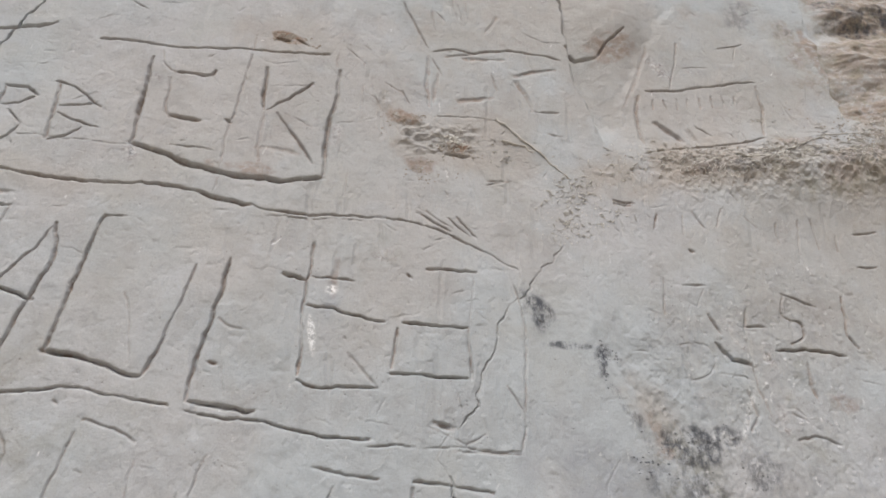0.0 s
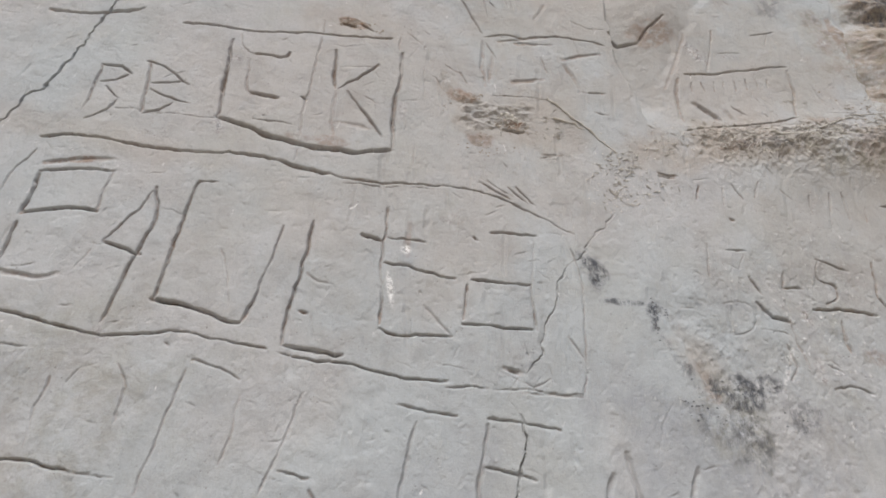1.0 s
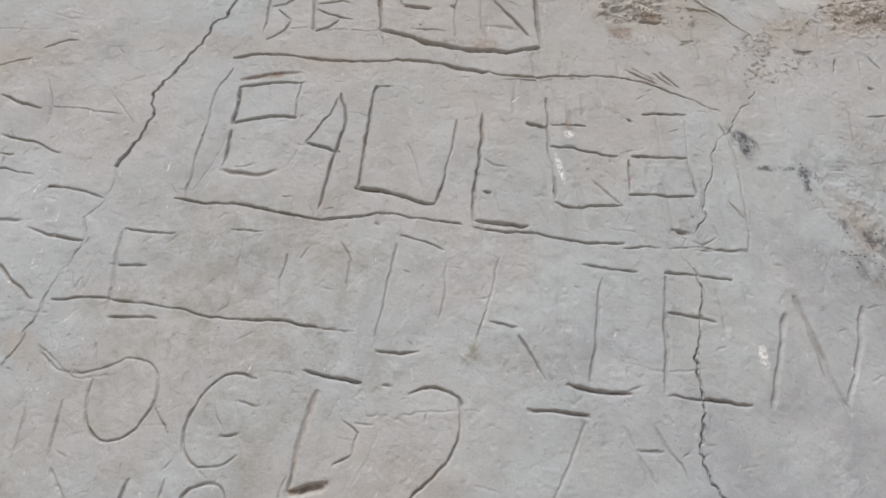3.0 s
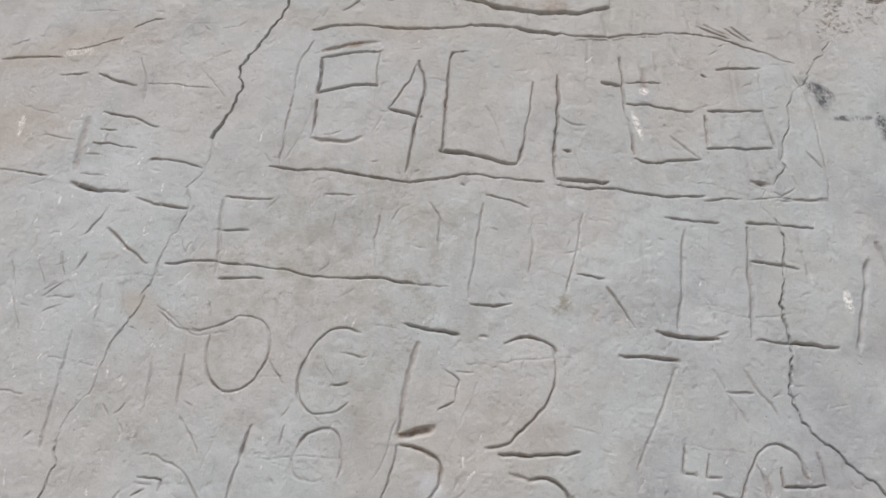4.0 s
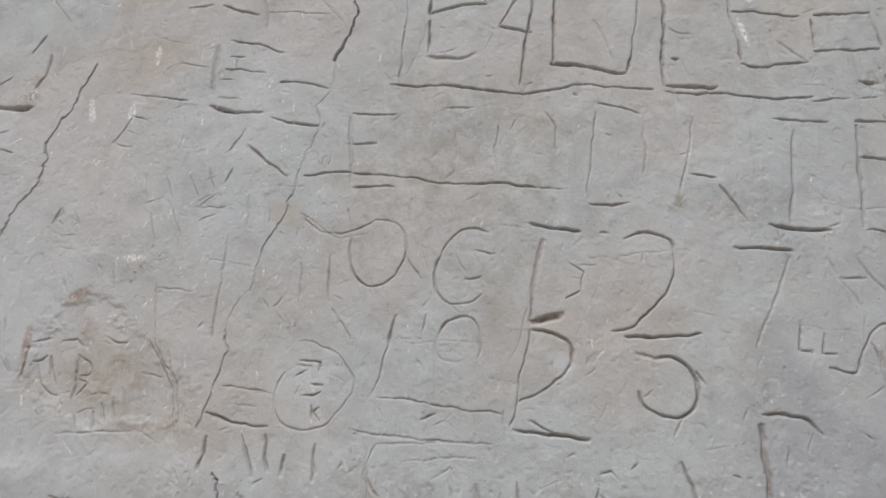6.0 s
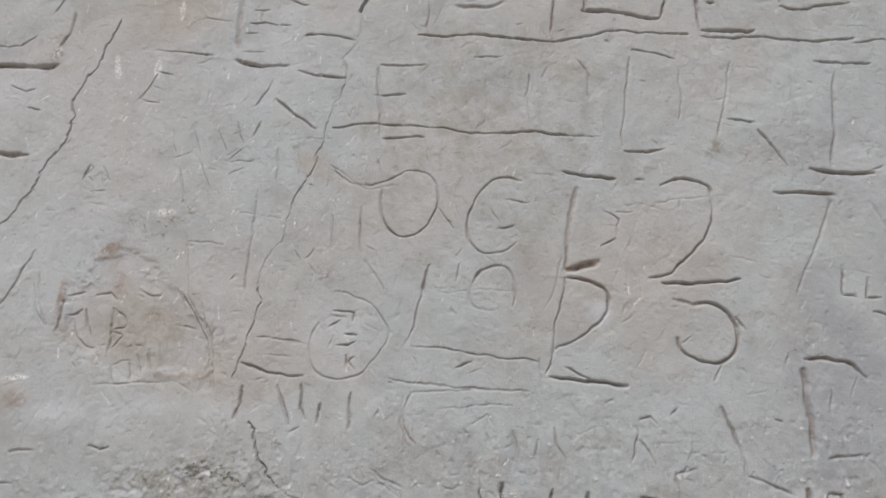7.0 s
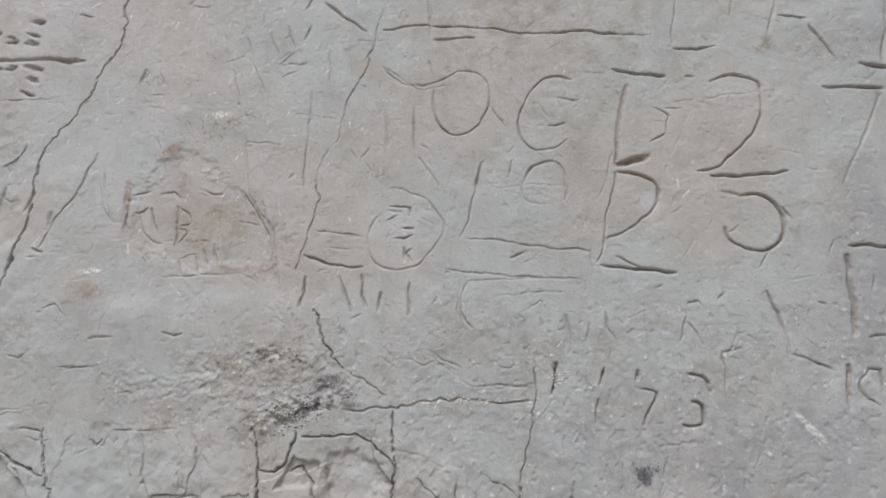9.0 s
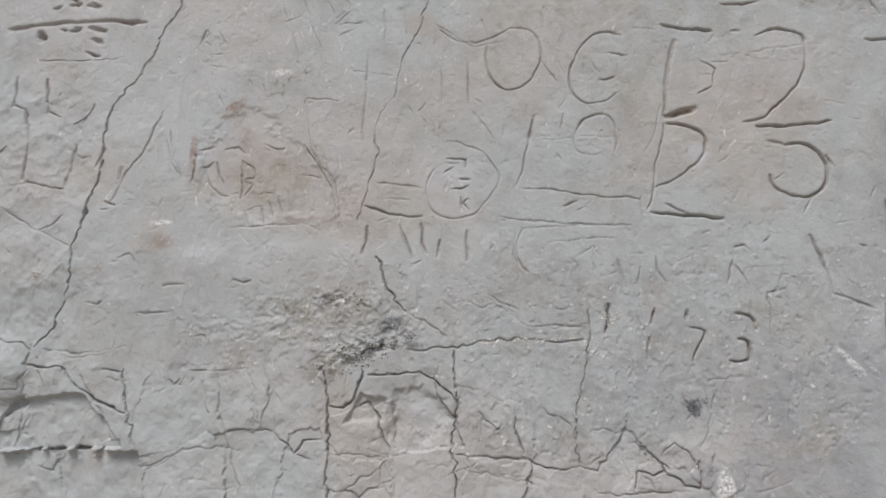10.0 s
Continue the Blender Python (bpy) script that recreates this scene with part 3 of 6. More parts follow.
cut(11, 10, (-0.102, 2.502), (-0.082, 2.497), (-0.061, 2.49))
stroke("bar")
cut(6.5, 5.5, (-0.053, 2.498), (-0.012, 2.498), (0.017, 2.494))
stroke("bar")
cut(8, 8.5, (-0.058, 2.444), (-0.022, 2.443), (0.012, 2.432), (0.04, 2.429), (0.074, 2.425))
stroke("bar")
cut(8, 7, (-0.057, 2.316), (-0.036, 2.308), (0.002, 2.309), (0.068, 2.309))
stroke("bar")
cut(10, 3, (0.018, 2.365), (0.048, 2.329), (0.068, 2.309))
stroke("bar")
cut(9, 8, (0.144, 2.529), (0.186, 2.531), (0.234, 2.527))
stroke("bar")
cut(9, 9, (0.108, 2.424), (0.16, 2.422), (0.217, 2.42))
stroke("bar")
cut(7, 6, (0.097, 2.413), (0.09, 2.342))
stroke("bar")
cut(9, 9, (0.089, 2.334), (0.148, 2.334), (0.213, 2.333))
stroke("bar")
cut(8, 6, (0.217, 2.417), (0.221, 2.365), (0.221, 2.333))
stroke("bar")
cut(5, 3, (0.229, 2.513), (0.22, 2.424))
stroke("dot")
cut(10, 7, (0.112, 2.515), (0.118, 2.511), dust=1.0)
stroke("chip")
cut(8, 4, (0.009, 2.393), (0.013, 2.387))
stroke("bar")
cut(8, 3, (0.159, 2.254), (0.21, 2.226), (0.245, 2.245))
stroke("bar")
cut(20, 3, (-0.015, 2.538), (-0.015, 2.462))

inscription("long_capitals", "row of shallow capitals under a ruled line on grey stone", "inscription")
stroke("bar")
cut(12, 4.5, (-0.868, 2.251), (-0.863, 2.173), (-0.862, 2.098), dust=0.35)
stroke("bar")
cut(9, 6, (-0.861, 2.258), (-0.817, 2.253), (-0.77, 2.248))
stroke("bar")
cut(9, 6, (-0.856, 2.088), (-0.814, 2.087), (-0.774, 2.086))
stroke("bar")
cut(6, 3, (-0.647, 2.238), (-0.649, 2.136))
stroke("bar")
cut(6, 4, (-0.67, 2.255), (-0.611, 2.251))
stroke("base_line")
cut(8, 6.5, (-0.958, 2.121), (-0.889, 2.123), (-0.82, 2.114), (-0.729, 2.101), (-0.673, 2.086), (-0.573, 2.081), (-0.496, 2.068))
stroke("base_line")
cut(5, 3, (-0.496, 2.067), (-0.436, 2.06))
stroke("bar")
cut(5, 3, (-0.561, 2.205), (-0.57, 2.157), (-0.568, 2.102))
stroke("bar")
cut(7, 3.5, (-0.467, 2.231), (-0.447, 2.195), (-0.45, 2.139))
stroke("dot")
cut(9, 5, (-0.406, 2.271), (-0.4, 2.266))
stroke("bar")
cut(6, 3, (-0.362, 2.229), (-0.381, 2.135), (-0.399, 2.039))
stroke("bar")
cut(7, 4.5, (-0.357, 2.244), (-0.312, 2.235), (-0.28, 2.218))
stroke("bar")
cut(8, 5, (-0.395, 2.028), (-0.358, 2.02), (-0.324, 2.027))
stroke("bar")
cut(7, 3, (-0.274, 2.192), (-0.276, 2.129), (-0.287, 2.081))
stroke("bar")
cut(7, 3, (-0.175, 2.197), (-0.198, 2.113), (-0.223, 2.043))
stroke("bar")
cut(7, 5, (-0.198, 2.078), (-0.15, 2.07))
stroke("bar")
cut(8, 5, (-0.146, 2.053), (-0.132, 2.021), (-0.109, 1.978))
stroke("bar")
cut(9, 6, (-0.02, 2.187), (0.028, 2.178), (0.077, 2.173))
stroke("bar")
cut(11, 5, (0.01, 2.158), (-0.005, 2.079), (-0.028, 1.974), dust=0.35)
stroke("bar")
cut(12, 8, (-0.069, 1.966), (-0.022, 1.957), (0.034, 1.951))
stroke("bar")
cut(11, 6, (0.131, 2.163), (0.118, 2.079), (0.104, 2), (0.097, 1.955), dust=0.35)
stroke("bar")
cut(10, 7, (0.132, 2.172), (0.193, 2.167), (0.255, 2.156))
stroke("bar")
cut(9, 7, (0.101, 1.947), (0.158, 1.939), (0.239, 1.929))
stroke("bar")
cut(20, 7.5, (0.365, 2.125), (0.378, 2.061), (0.393, 1.972), (0.409, 1.917), dust=0.35)
stroke("bar")
cut(16, 7, (0.488, 2.106), (0.466, 2.041), (0.441, 1.982), (0.413, 1.935), dust=0.35)
stroke("bar")
cut(16, 6, (0.338, 2.091), (0.312, 2.02), (0.277, 1.926), dust=0.35)
stroke("base_line")
cut(9, 6, (-0.142, 1.924), (-0.082, 1.923), (-0.038, 1.912))
stroke("bar")
cut(10, 6.5, (-0.867, 2.186), (-0.836, 2.185), (-0.812, 2.181))
stroke("bar")
cut(5, 2.5, (-0.651, 2.128), (-0.657, 2.108), (-0.677, 2.091))
stroke("bar")
cut(9.5, 7.5, (0.122, 2.093), (0.167, 2.088), (0.206, 2.076))

inscription("carved_date", "large carved date in rounded figures and capitals, grey-brown grooves", "carved date")
stroke("letter")
cut(7.5, 5.5, (-0.812, 2.016), (-0.779, 2.009), (-0.76, 1.993), (-0.752, 1.959), (-0.761, 1.922), (-0.786, 1.891), (-0.814, 1.881), (-0.837, 1.89), (-0.854, 1.915), (-0.86, 1.952), (-0.858, 1.98))
cut(6.5, 4.5, (-0.897, 1.996), (-0.859, 1.993), (-0.828, 2.006), (-0.812, 2.016))
stroke("scratch")
cut(6, 3, (-0.959, 2.04), (-0.924, 2.01), (-0.896, 1.987), (-0.864, 1.983), (-0.832, 1.987))
stroke("scratch")
cut(6, 3, (-0.865, 2.042), (-0.86, 1.999))
stroke("tail")
cut(5, 4, (-0.754, 1.938), (-0.739, 1.918), (-0.724, 1.894))
stroke("letter")
cut(8, 5, (-0.594, 1.978), (-0.62, 1.987), (-0.646, 1.984), (-0.673, 1.962), (-0.693, 1.919), (-0.698, 1.888), (-0.691, 1.862), (-0.667, 1.843), (-0.632, 1.843), (-0.609, 1.859))
cut(5, 3, (-0.657, 1.934), (-0.65, 1.915), (-0.639, 1.899))
cut(6, 3.5, (-0.626, 1.944), (-0.584, 1.935))
stroke("nick")
cut(10, 6, (-0.64, 1.886), (-0.616, 1.892))
stroke("letter")
cut(10, 8.5, (-0.514, 1.995), (-0.473, 1.981), (-0.421, 1.971))
cut(18, 4, (-0.493, 1.96), (-0.508, 1.897), (-0.519, 1.835))
cut(10, 5.5, (-0.517, 1.856), (-0.523, 1.806))
cut(6, 4.5, (-0.527, 1.788), (-0.537, 1.748), (-0.551, 1.701), (-0.563, 1.647), (-0.573, 1.621))
stroke("chip")
cut(24, 11, (-0.518, 1.805), (-0.493, 1.81), (-0.467, 1.814), dust=1.0)
stroke("chip")
cut(9, 7, (-0.456, 1.843), (-0.435, 1.853))
stroke("chip")
cut(5, 4, (-0.444, 1.91), (-0.422, 1.891), (-0.426, 1.873), (-0.432, 1.855))
stroke("nick")
cut(6, 3, (-0.426, 1.906), (-0.397, 1.904), dust=1.0)
stroke("dot")
cut(12, 7.5, (-0.38, 1.967), (-0.369, 1.963))
stroke("numeral")
cut(8.5, 5.5, (-0.339, 1.954), (-0.313, 1.963), (-0.277, 1.959), (-0.253, 1.942), (-0.252, 1.908), (-0.262, 1.872), (-0.281, 1.842), (-0.314, 1.808), (-0.346, 1.785), (-0.381, 1.779))
cut(10, 8.5, (-0.358, 1.769), (-0.309, 1.765), (-0.227, 1.768))
stroke("numeral")
cut(9, 7, (-0.143, 1.927), (-0.098, 1.923), (-0.039, 1.914))
cut(10, 2.5, (-0.047, 1.901), (-0.078, 1.84), (-0.113, 1.782), (-0.135, 1.74))
stroke("numeral")
cut(11, 7.5, (-0.773, 1.824), (-0.779, 1.799), (-0.786, 1.77))
cut(8, 4, (-0.786, 1.77), (-0.799, 1.727), (-0.817, 1.681))
stroke("numeral")
cut(9, 4.5, (-0.694, 1.79), (-0.677, 1.81), (-0.657, 1.816), (-0.632, 1.811), (-0.621, 1.789), (-0.617, 1.76), (-0.625, 1.739))
cut(8, 1.8, (-0.694, 1.79), (-0.698, 1.762), (-0.69, 1.743), (-0.667, 1.735), (-0.648, 1.737))
stroke("numeral")
cut(10, 6.5, (-0.521, 1.789), (-0.484, 1.78), (-0.461, 1.765), (-0.456, 1.74), (-0.464, 1.713), (-0.485, 1.695), (-0.519, 1.677), (-0.556, 1.66))
cut(12, 9, (-0.564, 1.616), (-0.522, 1.606), (-0.44, 1.594))
cut(7, 5.5, (-0.54, 1.629), (-0.504, 1.608))
stroke("numeral")
cut(10, 7, (-0.314, 1.727), (-0.285, 1.729), (-0.263, 1.716), (-0.247, 1.688), (-0.248, 1.665), (-0.258, 1.643), (-0.284, 1.626), (-0.315, 1.631), (-0.341, 1.65), (-0.348, 1.672))
cut(8, 5, (-0.245, 1.701), (-0.234, 1.681))
cut(14, 4, (-0.341, 1.74), (-0.312, 1.726))
cut(6, 3, (-0.274, 1.63), (-0.296, 1.598))
stroke("underline")
cut(6, 4.5, (-0.807, 1.678), (-0.759, 1.672), (-0.715, 1.665), (-0.662, 1.653), (-0.587, 1.641))
stroke("underline")
cut(5, 3, (-0.852, 1.623), (-0.804, 1.613), (-0.756, 1.606), (-0.719, 1.603))
stroke("nick")
cut(7, 5.5, (-0.729, 1.637), (-0.705, 1.647))
stroke("underline")
cut(5, 3, (-0.833, 1.618), (-0.735, 1.604), (-0.61, 1.591))
stroke("underline")
cut(5, 2.5, (-0.811, 1.597), (-0.725, 1.598), (-0.639, 1.596))
stroke("letter")
cut(7, 4, (-0.806, 1.597), (-0.822, 1.571), (-0.823, 1.533), (-0.804, 1.512))
stroke("scratch")
cut(4, 2.5, (-0.756, 1.568), (-0.698, 1.571), (-0.636, 1.571))
stroke("scratch")
cut(4, 2, (-0.714, 1.538), (-0.68, 1.556), (-0.666, 1.537))
stroke("scratch")
cut(4, 2, (-0.586, 1.653), (-0.581, 1.599))
stroke("tail")
cut(6, 3.5, (-0.722, 1.794), (-0.715, 1.822))

inscription("scribbled_circle", "thin scratched circle with small marks inside", "inscription")
stroke("ring")
cut(6, 2.6, (-0.957, 1.783), (-0.922, 1.779), (-0.885, 1.759), (-0.859, 1.729), (-0.849, 1.696), (-0.864, 1.669), (-0.896, 1.634), (-0.933, 1.624), (-0.967, 1.632), (-0.989, 1.655), (-0.991, 1.696), (-0.977, 1.728))
stroke("bar")
cut(5.5, 4, (-0.949, 1.749), (-0.911, 1.742), (-0.913, 1.726))
stroke("bar")
cut(5, 3.5, (-0.956, 1.72), (-0.937, 1.727))
stroke("bar")
cut(7, 5.5, (-0.925, 1.704), (-0.909, 1.702))
stroke("bar")
cut(6, 4.5, (-0.941, 1.686), (-0.924, 1.685), (-0.91, 1.691))
stroke("bar")
cut(6, 4.5, (-0.925, 1.666), (-0.925, 1.647))
stroke("bar")
cut(5, 4, (-0.913, 1.666), (-0.923, 1.655), (-0.911, 1.643))

inscription("short_bars", "short carved strokes with pale brown dust inside", "inscription")
stroke("bar")
cut(9, 7, (-1.114, 1.661), (-1.071, 1.643), (-1.004, 1.633))
stroke("bar")
cut(9, 6, (-1.11, 1.618), (-1.115, 1.588), (-1.122, 1.566))
stroke("bar")
cut(7, 5, (-1.048, 1.62), (-1.038, 1.59), (-1.026, 1.552))
stroke("bar")
cut(8, 6, (-1.003, 1.618), (-1.005, 1.579), (-0.998, 1.559))
stroke("bar")
cut(9, 6, (-0.971, 1.582), (-0.975, 1.55))
stroke("bar")
cut(8, 5, (-0.916, 1.599), (-0.918, 1.541))
stroke("bar")
cut(6, 4, (-1.089, 1.707), (-1.052, 1.701), (-1.01, 1.694))
stroke("bar")
cut(5, 3, (-1.074, 1.677), (-1.025, 1.667))
stroke("bar")
cut(7, 3, (-0.823, 1.59), (-0.831, 1.543), (-0.819, 1.512))

inscription("small_date", "small carved figures on darker stone, deep narrow strokes", "carved date")
stroke("numeral")
cut(8.5, 9, (-0.66, 1.447), (-0.665, 1.418), (-0.671, 1.392))
stroke("numeral")
cut(8, 6.5, (-0.578, 1.434), (-0.587, 1.409))
cut(7, 5, (-0.594, 1.381), (-0.6, 1.343))
stroke("nick")
cut(5, 3.5, (-0.612, 1.423), (-0.608, 1.405), (-0.6, 1.4))
stroke("numeral")
cut(13, 10, (-0.523, 1.427), (-0.527, 1.413))
cut(7.5, 6, (-0.524, 1.398), (-0.508, 1.394), (-0.496, 1.387), (-0.506, 1.365), (-0.521, 1.34))
stroke("numeral")
cut(8.5, 7.5, (-0.439, 1.419), (-0.42, 1.416), (-0.411, 1.406), (-0.408, 1.391))
cut(8.5, 7.5, (-0.437, 1.373), (-0.424, 1.366), (-0.424, 1.342), (-0.44, 1.336), (-0.458, 1.338))

inscription("worn_marks", "worn illegible upright marks along the stone", "inscription")
stroke("bar")
cut(6, 4, (-0.636, 1.526), (-0.634, 1.508), (-0.63, 1.485))
stroke("bar")
cut(6, 3.5, (-0.596, 1.511), (-0.602, 1.484))
stroke("bar")
cut(6, 4, (-0.57, 1.529), (-0.566, 1.501), (-0.552, 1.481))
stroke("bar")
cut(5, 3, (-0.503, 1.531), (-0.5, 1.494), (-0.497, 1.469))
stroke("bar")
cut(6, 4, (-0.432, 1.524), (-0.438, 1.501), (-0.446, 1.475))
cut(6, 4.5, (-0.427, 1.539), (-0.41, 1.541), (-0.4, 1.532))
stroke("bar")
cut(5, 3, (-0.433, 1.508), (-0.421, 1.492), (-0.411, 1.469))
stroke("bar")
cut(5, 3, (-0.681, 1.528), (-0.678, 1.505))
stroke("bar")
cut(4, 2, (-0.563, 1.469), (-0.567, 1.439))
stroke("bar")
cut(5, 3, (-0.379, 1.455), (-0.38, 1.42), (-0.383, 1.378))
stroke("bar")
cut(5, 3, (-0.379, 1.452), (-0.359, 1.456), (-0.345, 1.461))
stroke("bar")
cut(4, 2.5, (-0.379, 1.412), (-0.352, 1.415))
stroke("bar")
cut(9, 7, (-0.292, 1.555), (-0.279, 1.514), (-0.273, 1.482))
cut(8, 5.5, (-0.273, 1.482), (-0.271, 1.447))
stroke("bar")
cut(9, 4, (-0.269, 1.445), (-0.24, 1.434), (-0.209, 1.417))
stroke("nick")
cut(7, 5, (-0.375, 1.546), (-0.363, 1.555))
stroke("nick")
cut(6, 4, (-0.21, 1.529), (-0.202, 1.526))
# ---- the rest of the cliff, and an unseen ground sheet for bounce light ----
stroke("nick")
cut(8, 4, (-1.021, 1.54), (-1.007, 1.544))
stroke("scratch")
cut(5, 3, (-1.525, 1.521), (-1.485, 1.522))
stroke("nick")
cut(6, 4, (-1.569, 1.467), (-1.532, 1.468))
stroke("nick")
cut(6, 4, (-1.462, 1.418), (-1.447, 1.422), (-1.438, 1.414))
stroke("nick")
cut(18, 6, (-1.279, 1.473), (-1.267, 1.454))
stroke("nick")
cut(8, 4, (-1.383, 1.528), (-1.361, 1.518), (-1.346, 1.524))
stroke("scratch")
cut(4, 2.5, (-0.971, 1.468), (-0.946, 1.449), (-0.932, 1.444))
stroke("scratch")
cut(4, 2.5, (-0.874, 1.47), (-0.846, 1.451), (-0.827, 1.443))
stroke("scratch")
cut(5, 3, (-0.922, 1.462), (-0.893, 1.448), (-0.874, 1.456))
stroke("nick")
cut(5, 3, (-0.761, 1.444), (-0.742, 1.439), (-0.733, 1.446))

inscription("large_letters", "wide deep strokes of a tall weathered letter", "inscription")
stroke("letter")
cut(9, 6.5, (-0.142, 1.628), (-0.106, 1.626), (-0.077, 1.615), (-0.063, 1.596))
cut(16, 8.5, (-0.152, 1.609), (-0.154, 1.554), (-0.162, 1.474))
cut(10, 5, (-0.139, 1.467), (-0.089, 1.474))
stroke("panel_edge")
cut(14, 6, (-0.18, 1.423), (-0.184, 1.39), (-0.187, 1.356))
stroke("letter")
cut(7, 5, (-0.149, 1.416), (-0.166, 1.398), (-0.164, 1.377), (-0.141, 1.358))
cut(9, 5, (-0.149, 1.417), (-0.133, 1.414), (-0.132, 1.38))
stroke("letter")
cut(8, 5.5, (-0.145, 1.627), (-0.104, 1.624), (-0.078, 1.616), (-0.056, 1.589))
stroke("stroke")
cut(8, 4, (-0.151, 1.609), (-0.152, 1.583))

inscription("carved_initials", "small initials and a looping S cut beside a crack", "inscription")
stroke("letter")
cut(7, 5, (-0.054, 1.773), (-0.06, 1.731), (-0.041, 1.727))
stroke("letter")
cut(7, 5, (-0.017, 1.759), (-0.025, 1.724), (-0.005, 1.724))
stroke("letter")
cut(8, 5, (-0.019, 1.7), (0.007, 1.692), (0.027, 1.696), (0.043, 1.734), (0.071, 1.766), (0.096, 1.772), (0.118, 1.764), (0.131, 1.741), (0.132, 1.706))
stroke("letter")
cut(8, 6, (0.095, 1.737), (0.094, 1.706), (0.165, 1.708))
cut(7, 5, (0.16, 1.758), (0.165, 1.708))
stroke("stroke")
cut(8, 4, (0.067, 1.721), (0.074, 1.673), (0.075, 1.618))
stroke("stroke")
cut(7, 3, (0.024, 1.859), (0.074, 1.855))
stroke("stroke")
cut(8, 2.5, (0.017, 1.897), (0.044, 1.832), (0.056, 1.801))
stroke("stroke")
cut(8, 2.5, (0.068, 1.895), (0.107, 1.825))
stroke("stroke")
cut(6, 4, (0.057, 1.743), (0.066, 1.701), (0.07, 1.66))
stroke("stroke")
cut(6, 3, (0.06, 1.638), (0.062, 1.612))
stroke("stroke")
cut(8, 3, (0.017, 1.893), (0.037, 1.846), (0.041, 1.801))
stroke("stroke")
cut(6, 4, (0.035, 1.86), (0.078, 1.857))
stroke("stroke")
cut(6, 2.5, (0.07, 1.886), (0.095, 1.844), (0.112, 1.814))
stroke("stroke")
cut(6, 3, (0.011, 1.588), (0.023, 1.579))

inscription("weathered_marks", "weathered patchwork of short grooves beside a long crack", "inscription")
stroke("bar")
cut(6, 4, (-1.24, 2.559), (-1.189, 2.563))
stroke("bar")
cut(10, 7, (-1.162, 2.557), (-1.122, 2.539), (-1.083, 2.53))
stroke("bar")
cut(5, 3, (-1.07, 2.532), (-0.993, 2.527), (-0.916, 2.51))
stroke("bar")
cut(9, 5, (-1.14, 2.462), (-1.076, 2.448), (-1.018, 2.422))
stroke("bar")
cut(22, 4, (-1.168, 2.449), (-1.169, 2.391), (-1.171, 2.329))
stroke("bar")
cut(8, 5, (-1.137, 2.421), (-1.105, 2.418))
stroke("bar")
cut(5, 3, (-1.121, 2.417), (-1.124, 2.392))
stroke("bar")
cut(7, 5, (-1.146, 2.39), (-1.102, 2.385), (-1.058, 2.372))
stroke("bar")
cut(10, 7, (-1.019, 2.347), (-0.97, 2.343), (-0.914, 2.32))
stroke("bar")
cut(7, 4, (-1.249, 2.413), (-1.184, 2.394))
stroke("bar")
cut(7, 5, (-1.351, 2.339), (-1.3, 2.328), (-1.224, 2.314))
stroke("bar")
cut(16, 9, (-1.167, 2.297), (-1.117, 2.278), (-1.056, 2.274))
stroke("bar")
cut(11, 6, (-1.031, 2.26), (-1, 2.245), (-0.934, 2.233))
stroke("bar")
cut(13, 6, (-1.08, 2.197), (-1.042, 2.159), (-0.995, 2.122))
stroke("bar")
cut(6, 4, (-1.084, 2.249), (-1.102, 2.217), (-1.122, 2.184))
stroke("bar")
cut(6, 3, (-1.125, 2.361), (-1.156, 2.362))
stroke("bar")
cut(6, 3, (-1.157, 2.317), (-1.108, 2.31))
stroke("bar")
cut(7, 3, (-1.081, 2.595), (-1.061, 2.532), (-1.06, 2.486))
stroke("bar")
cut(5, 2.5, (-0.944, 2.562), (-0.89, 2.49))
stroke("bar")
cut(5, 2.5, (-1.58, 2.621), (-1.518, 2.539))
stroke("letter")
cut(7, 5, (-1.336, 2.282), (-1.302, 2.271))
cut(6, 4, (-1.336, 2.279), (-1.355, 2.244), (-1.372, 2.219))
cut(6, 4, (-1.369, 2.219), (-1.328, 2.202))
cut(5, 3, (-1.345, 2.245), (-1.317, 2.234))
stroke("bar")
cut(8, 5, (-1.568, 2.504), (-1.593, 2.454))
stroke("bar")
cut(8, 4, (-1.545, 2.451), (-1.55, 2.4), (-1.57, 2.359))
stroke("bar")
cut(6, 3, (-1.626, 2.399), (-1.661, 2.374), (-1.74, 2.374))
stroke("bar")
cut(8, 5, (-1.381, 2.601), (-1.322, 2.607), (-1.255, 2.604))
stroke("bar")
cut(7, 4, (-1.241, 2.623), (-1.188, 2.632), (-1.131, 2.655))
stroke("bar")
cut(6, 4, (-1.367, 2.642), (-1.332, 2.651))
stroke("bar")
cut(8, 5, (-1.105, 2.681), (-1.065, 2.703), (-1.046, 2.703))
stroke("bar")
cut(6, 4, (-1.246, 2.56), (-1.198, 2.56))

inscription("faint_bars", "faint shallow scratched bars on pale stone", "inscription")
stroke("bar")
cut(5, 3, (-1.291, 2.138), (-1.281, 2.082))
stroke("bar")
cut(5, 3, (-1.248, 2.139), (-1.229, 2.085))
stroke("bar")
cut(5, 3, (-1.195, 2.133), (-1.177, 2.089))
stroke("bar")
cut(5, 3, (-1.157, 2.147), (-1.146, 2.102))
stroke("bar")
cut(6, 3.5, (-1.108, 2.147), (-1.119, 2.113))
stroke("bar")
cut(5, 3, (-1.286, 2.075), (-1.249, 2.086))
stroke("bar")
cut(6, 4, (-1.177, 2.065), (-1.119, 2.059))
stroke("bar")
cut(6, 3.5, (-1.168, 2.034), (-1.135, 2.045))
stroke("bar")
cut(5, 3, (-1.173, 2.076), (-1.151, 2.088))
stroke("bar")
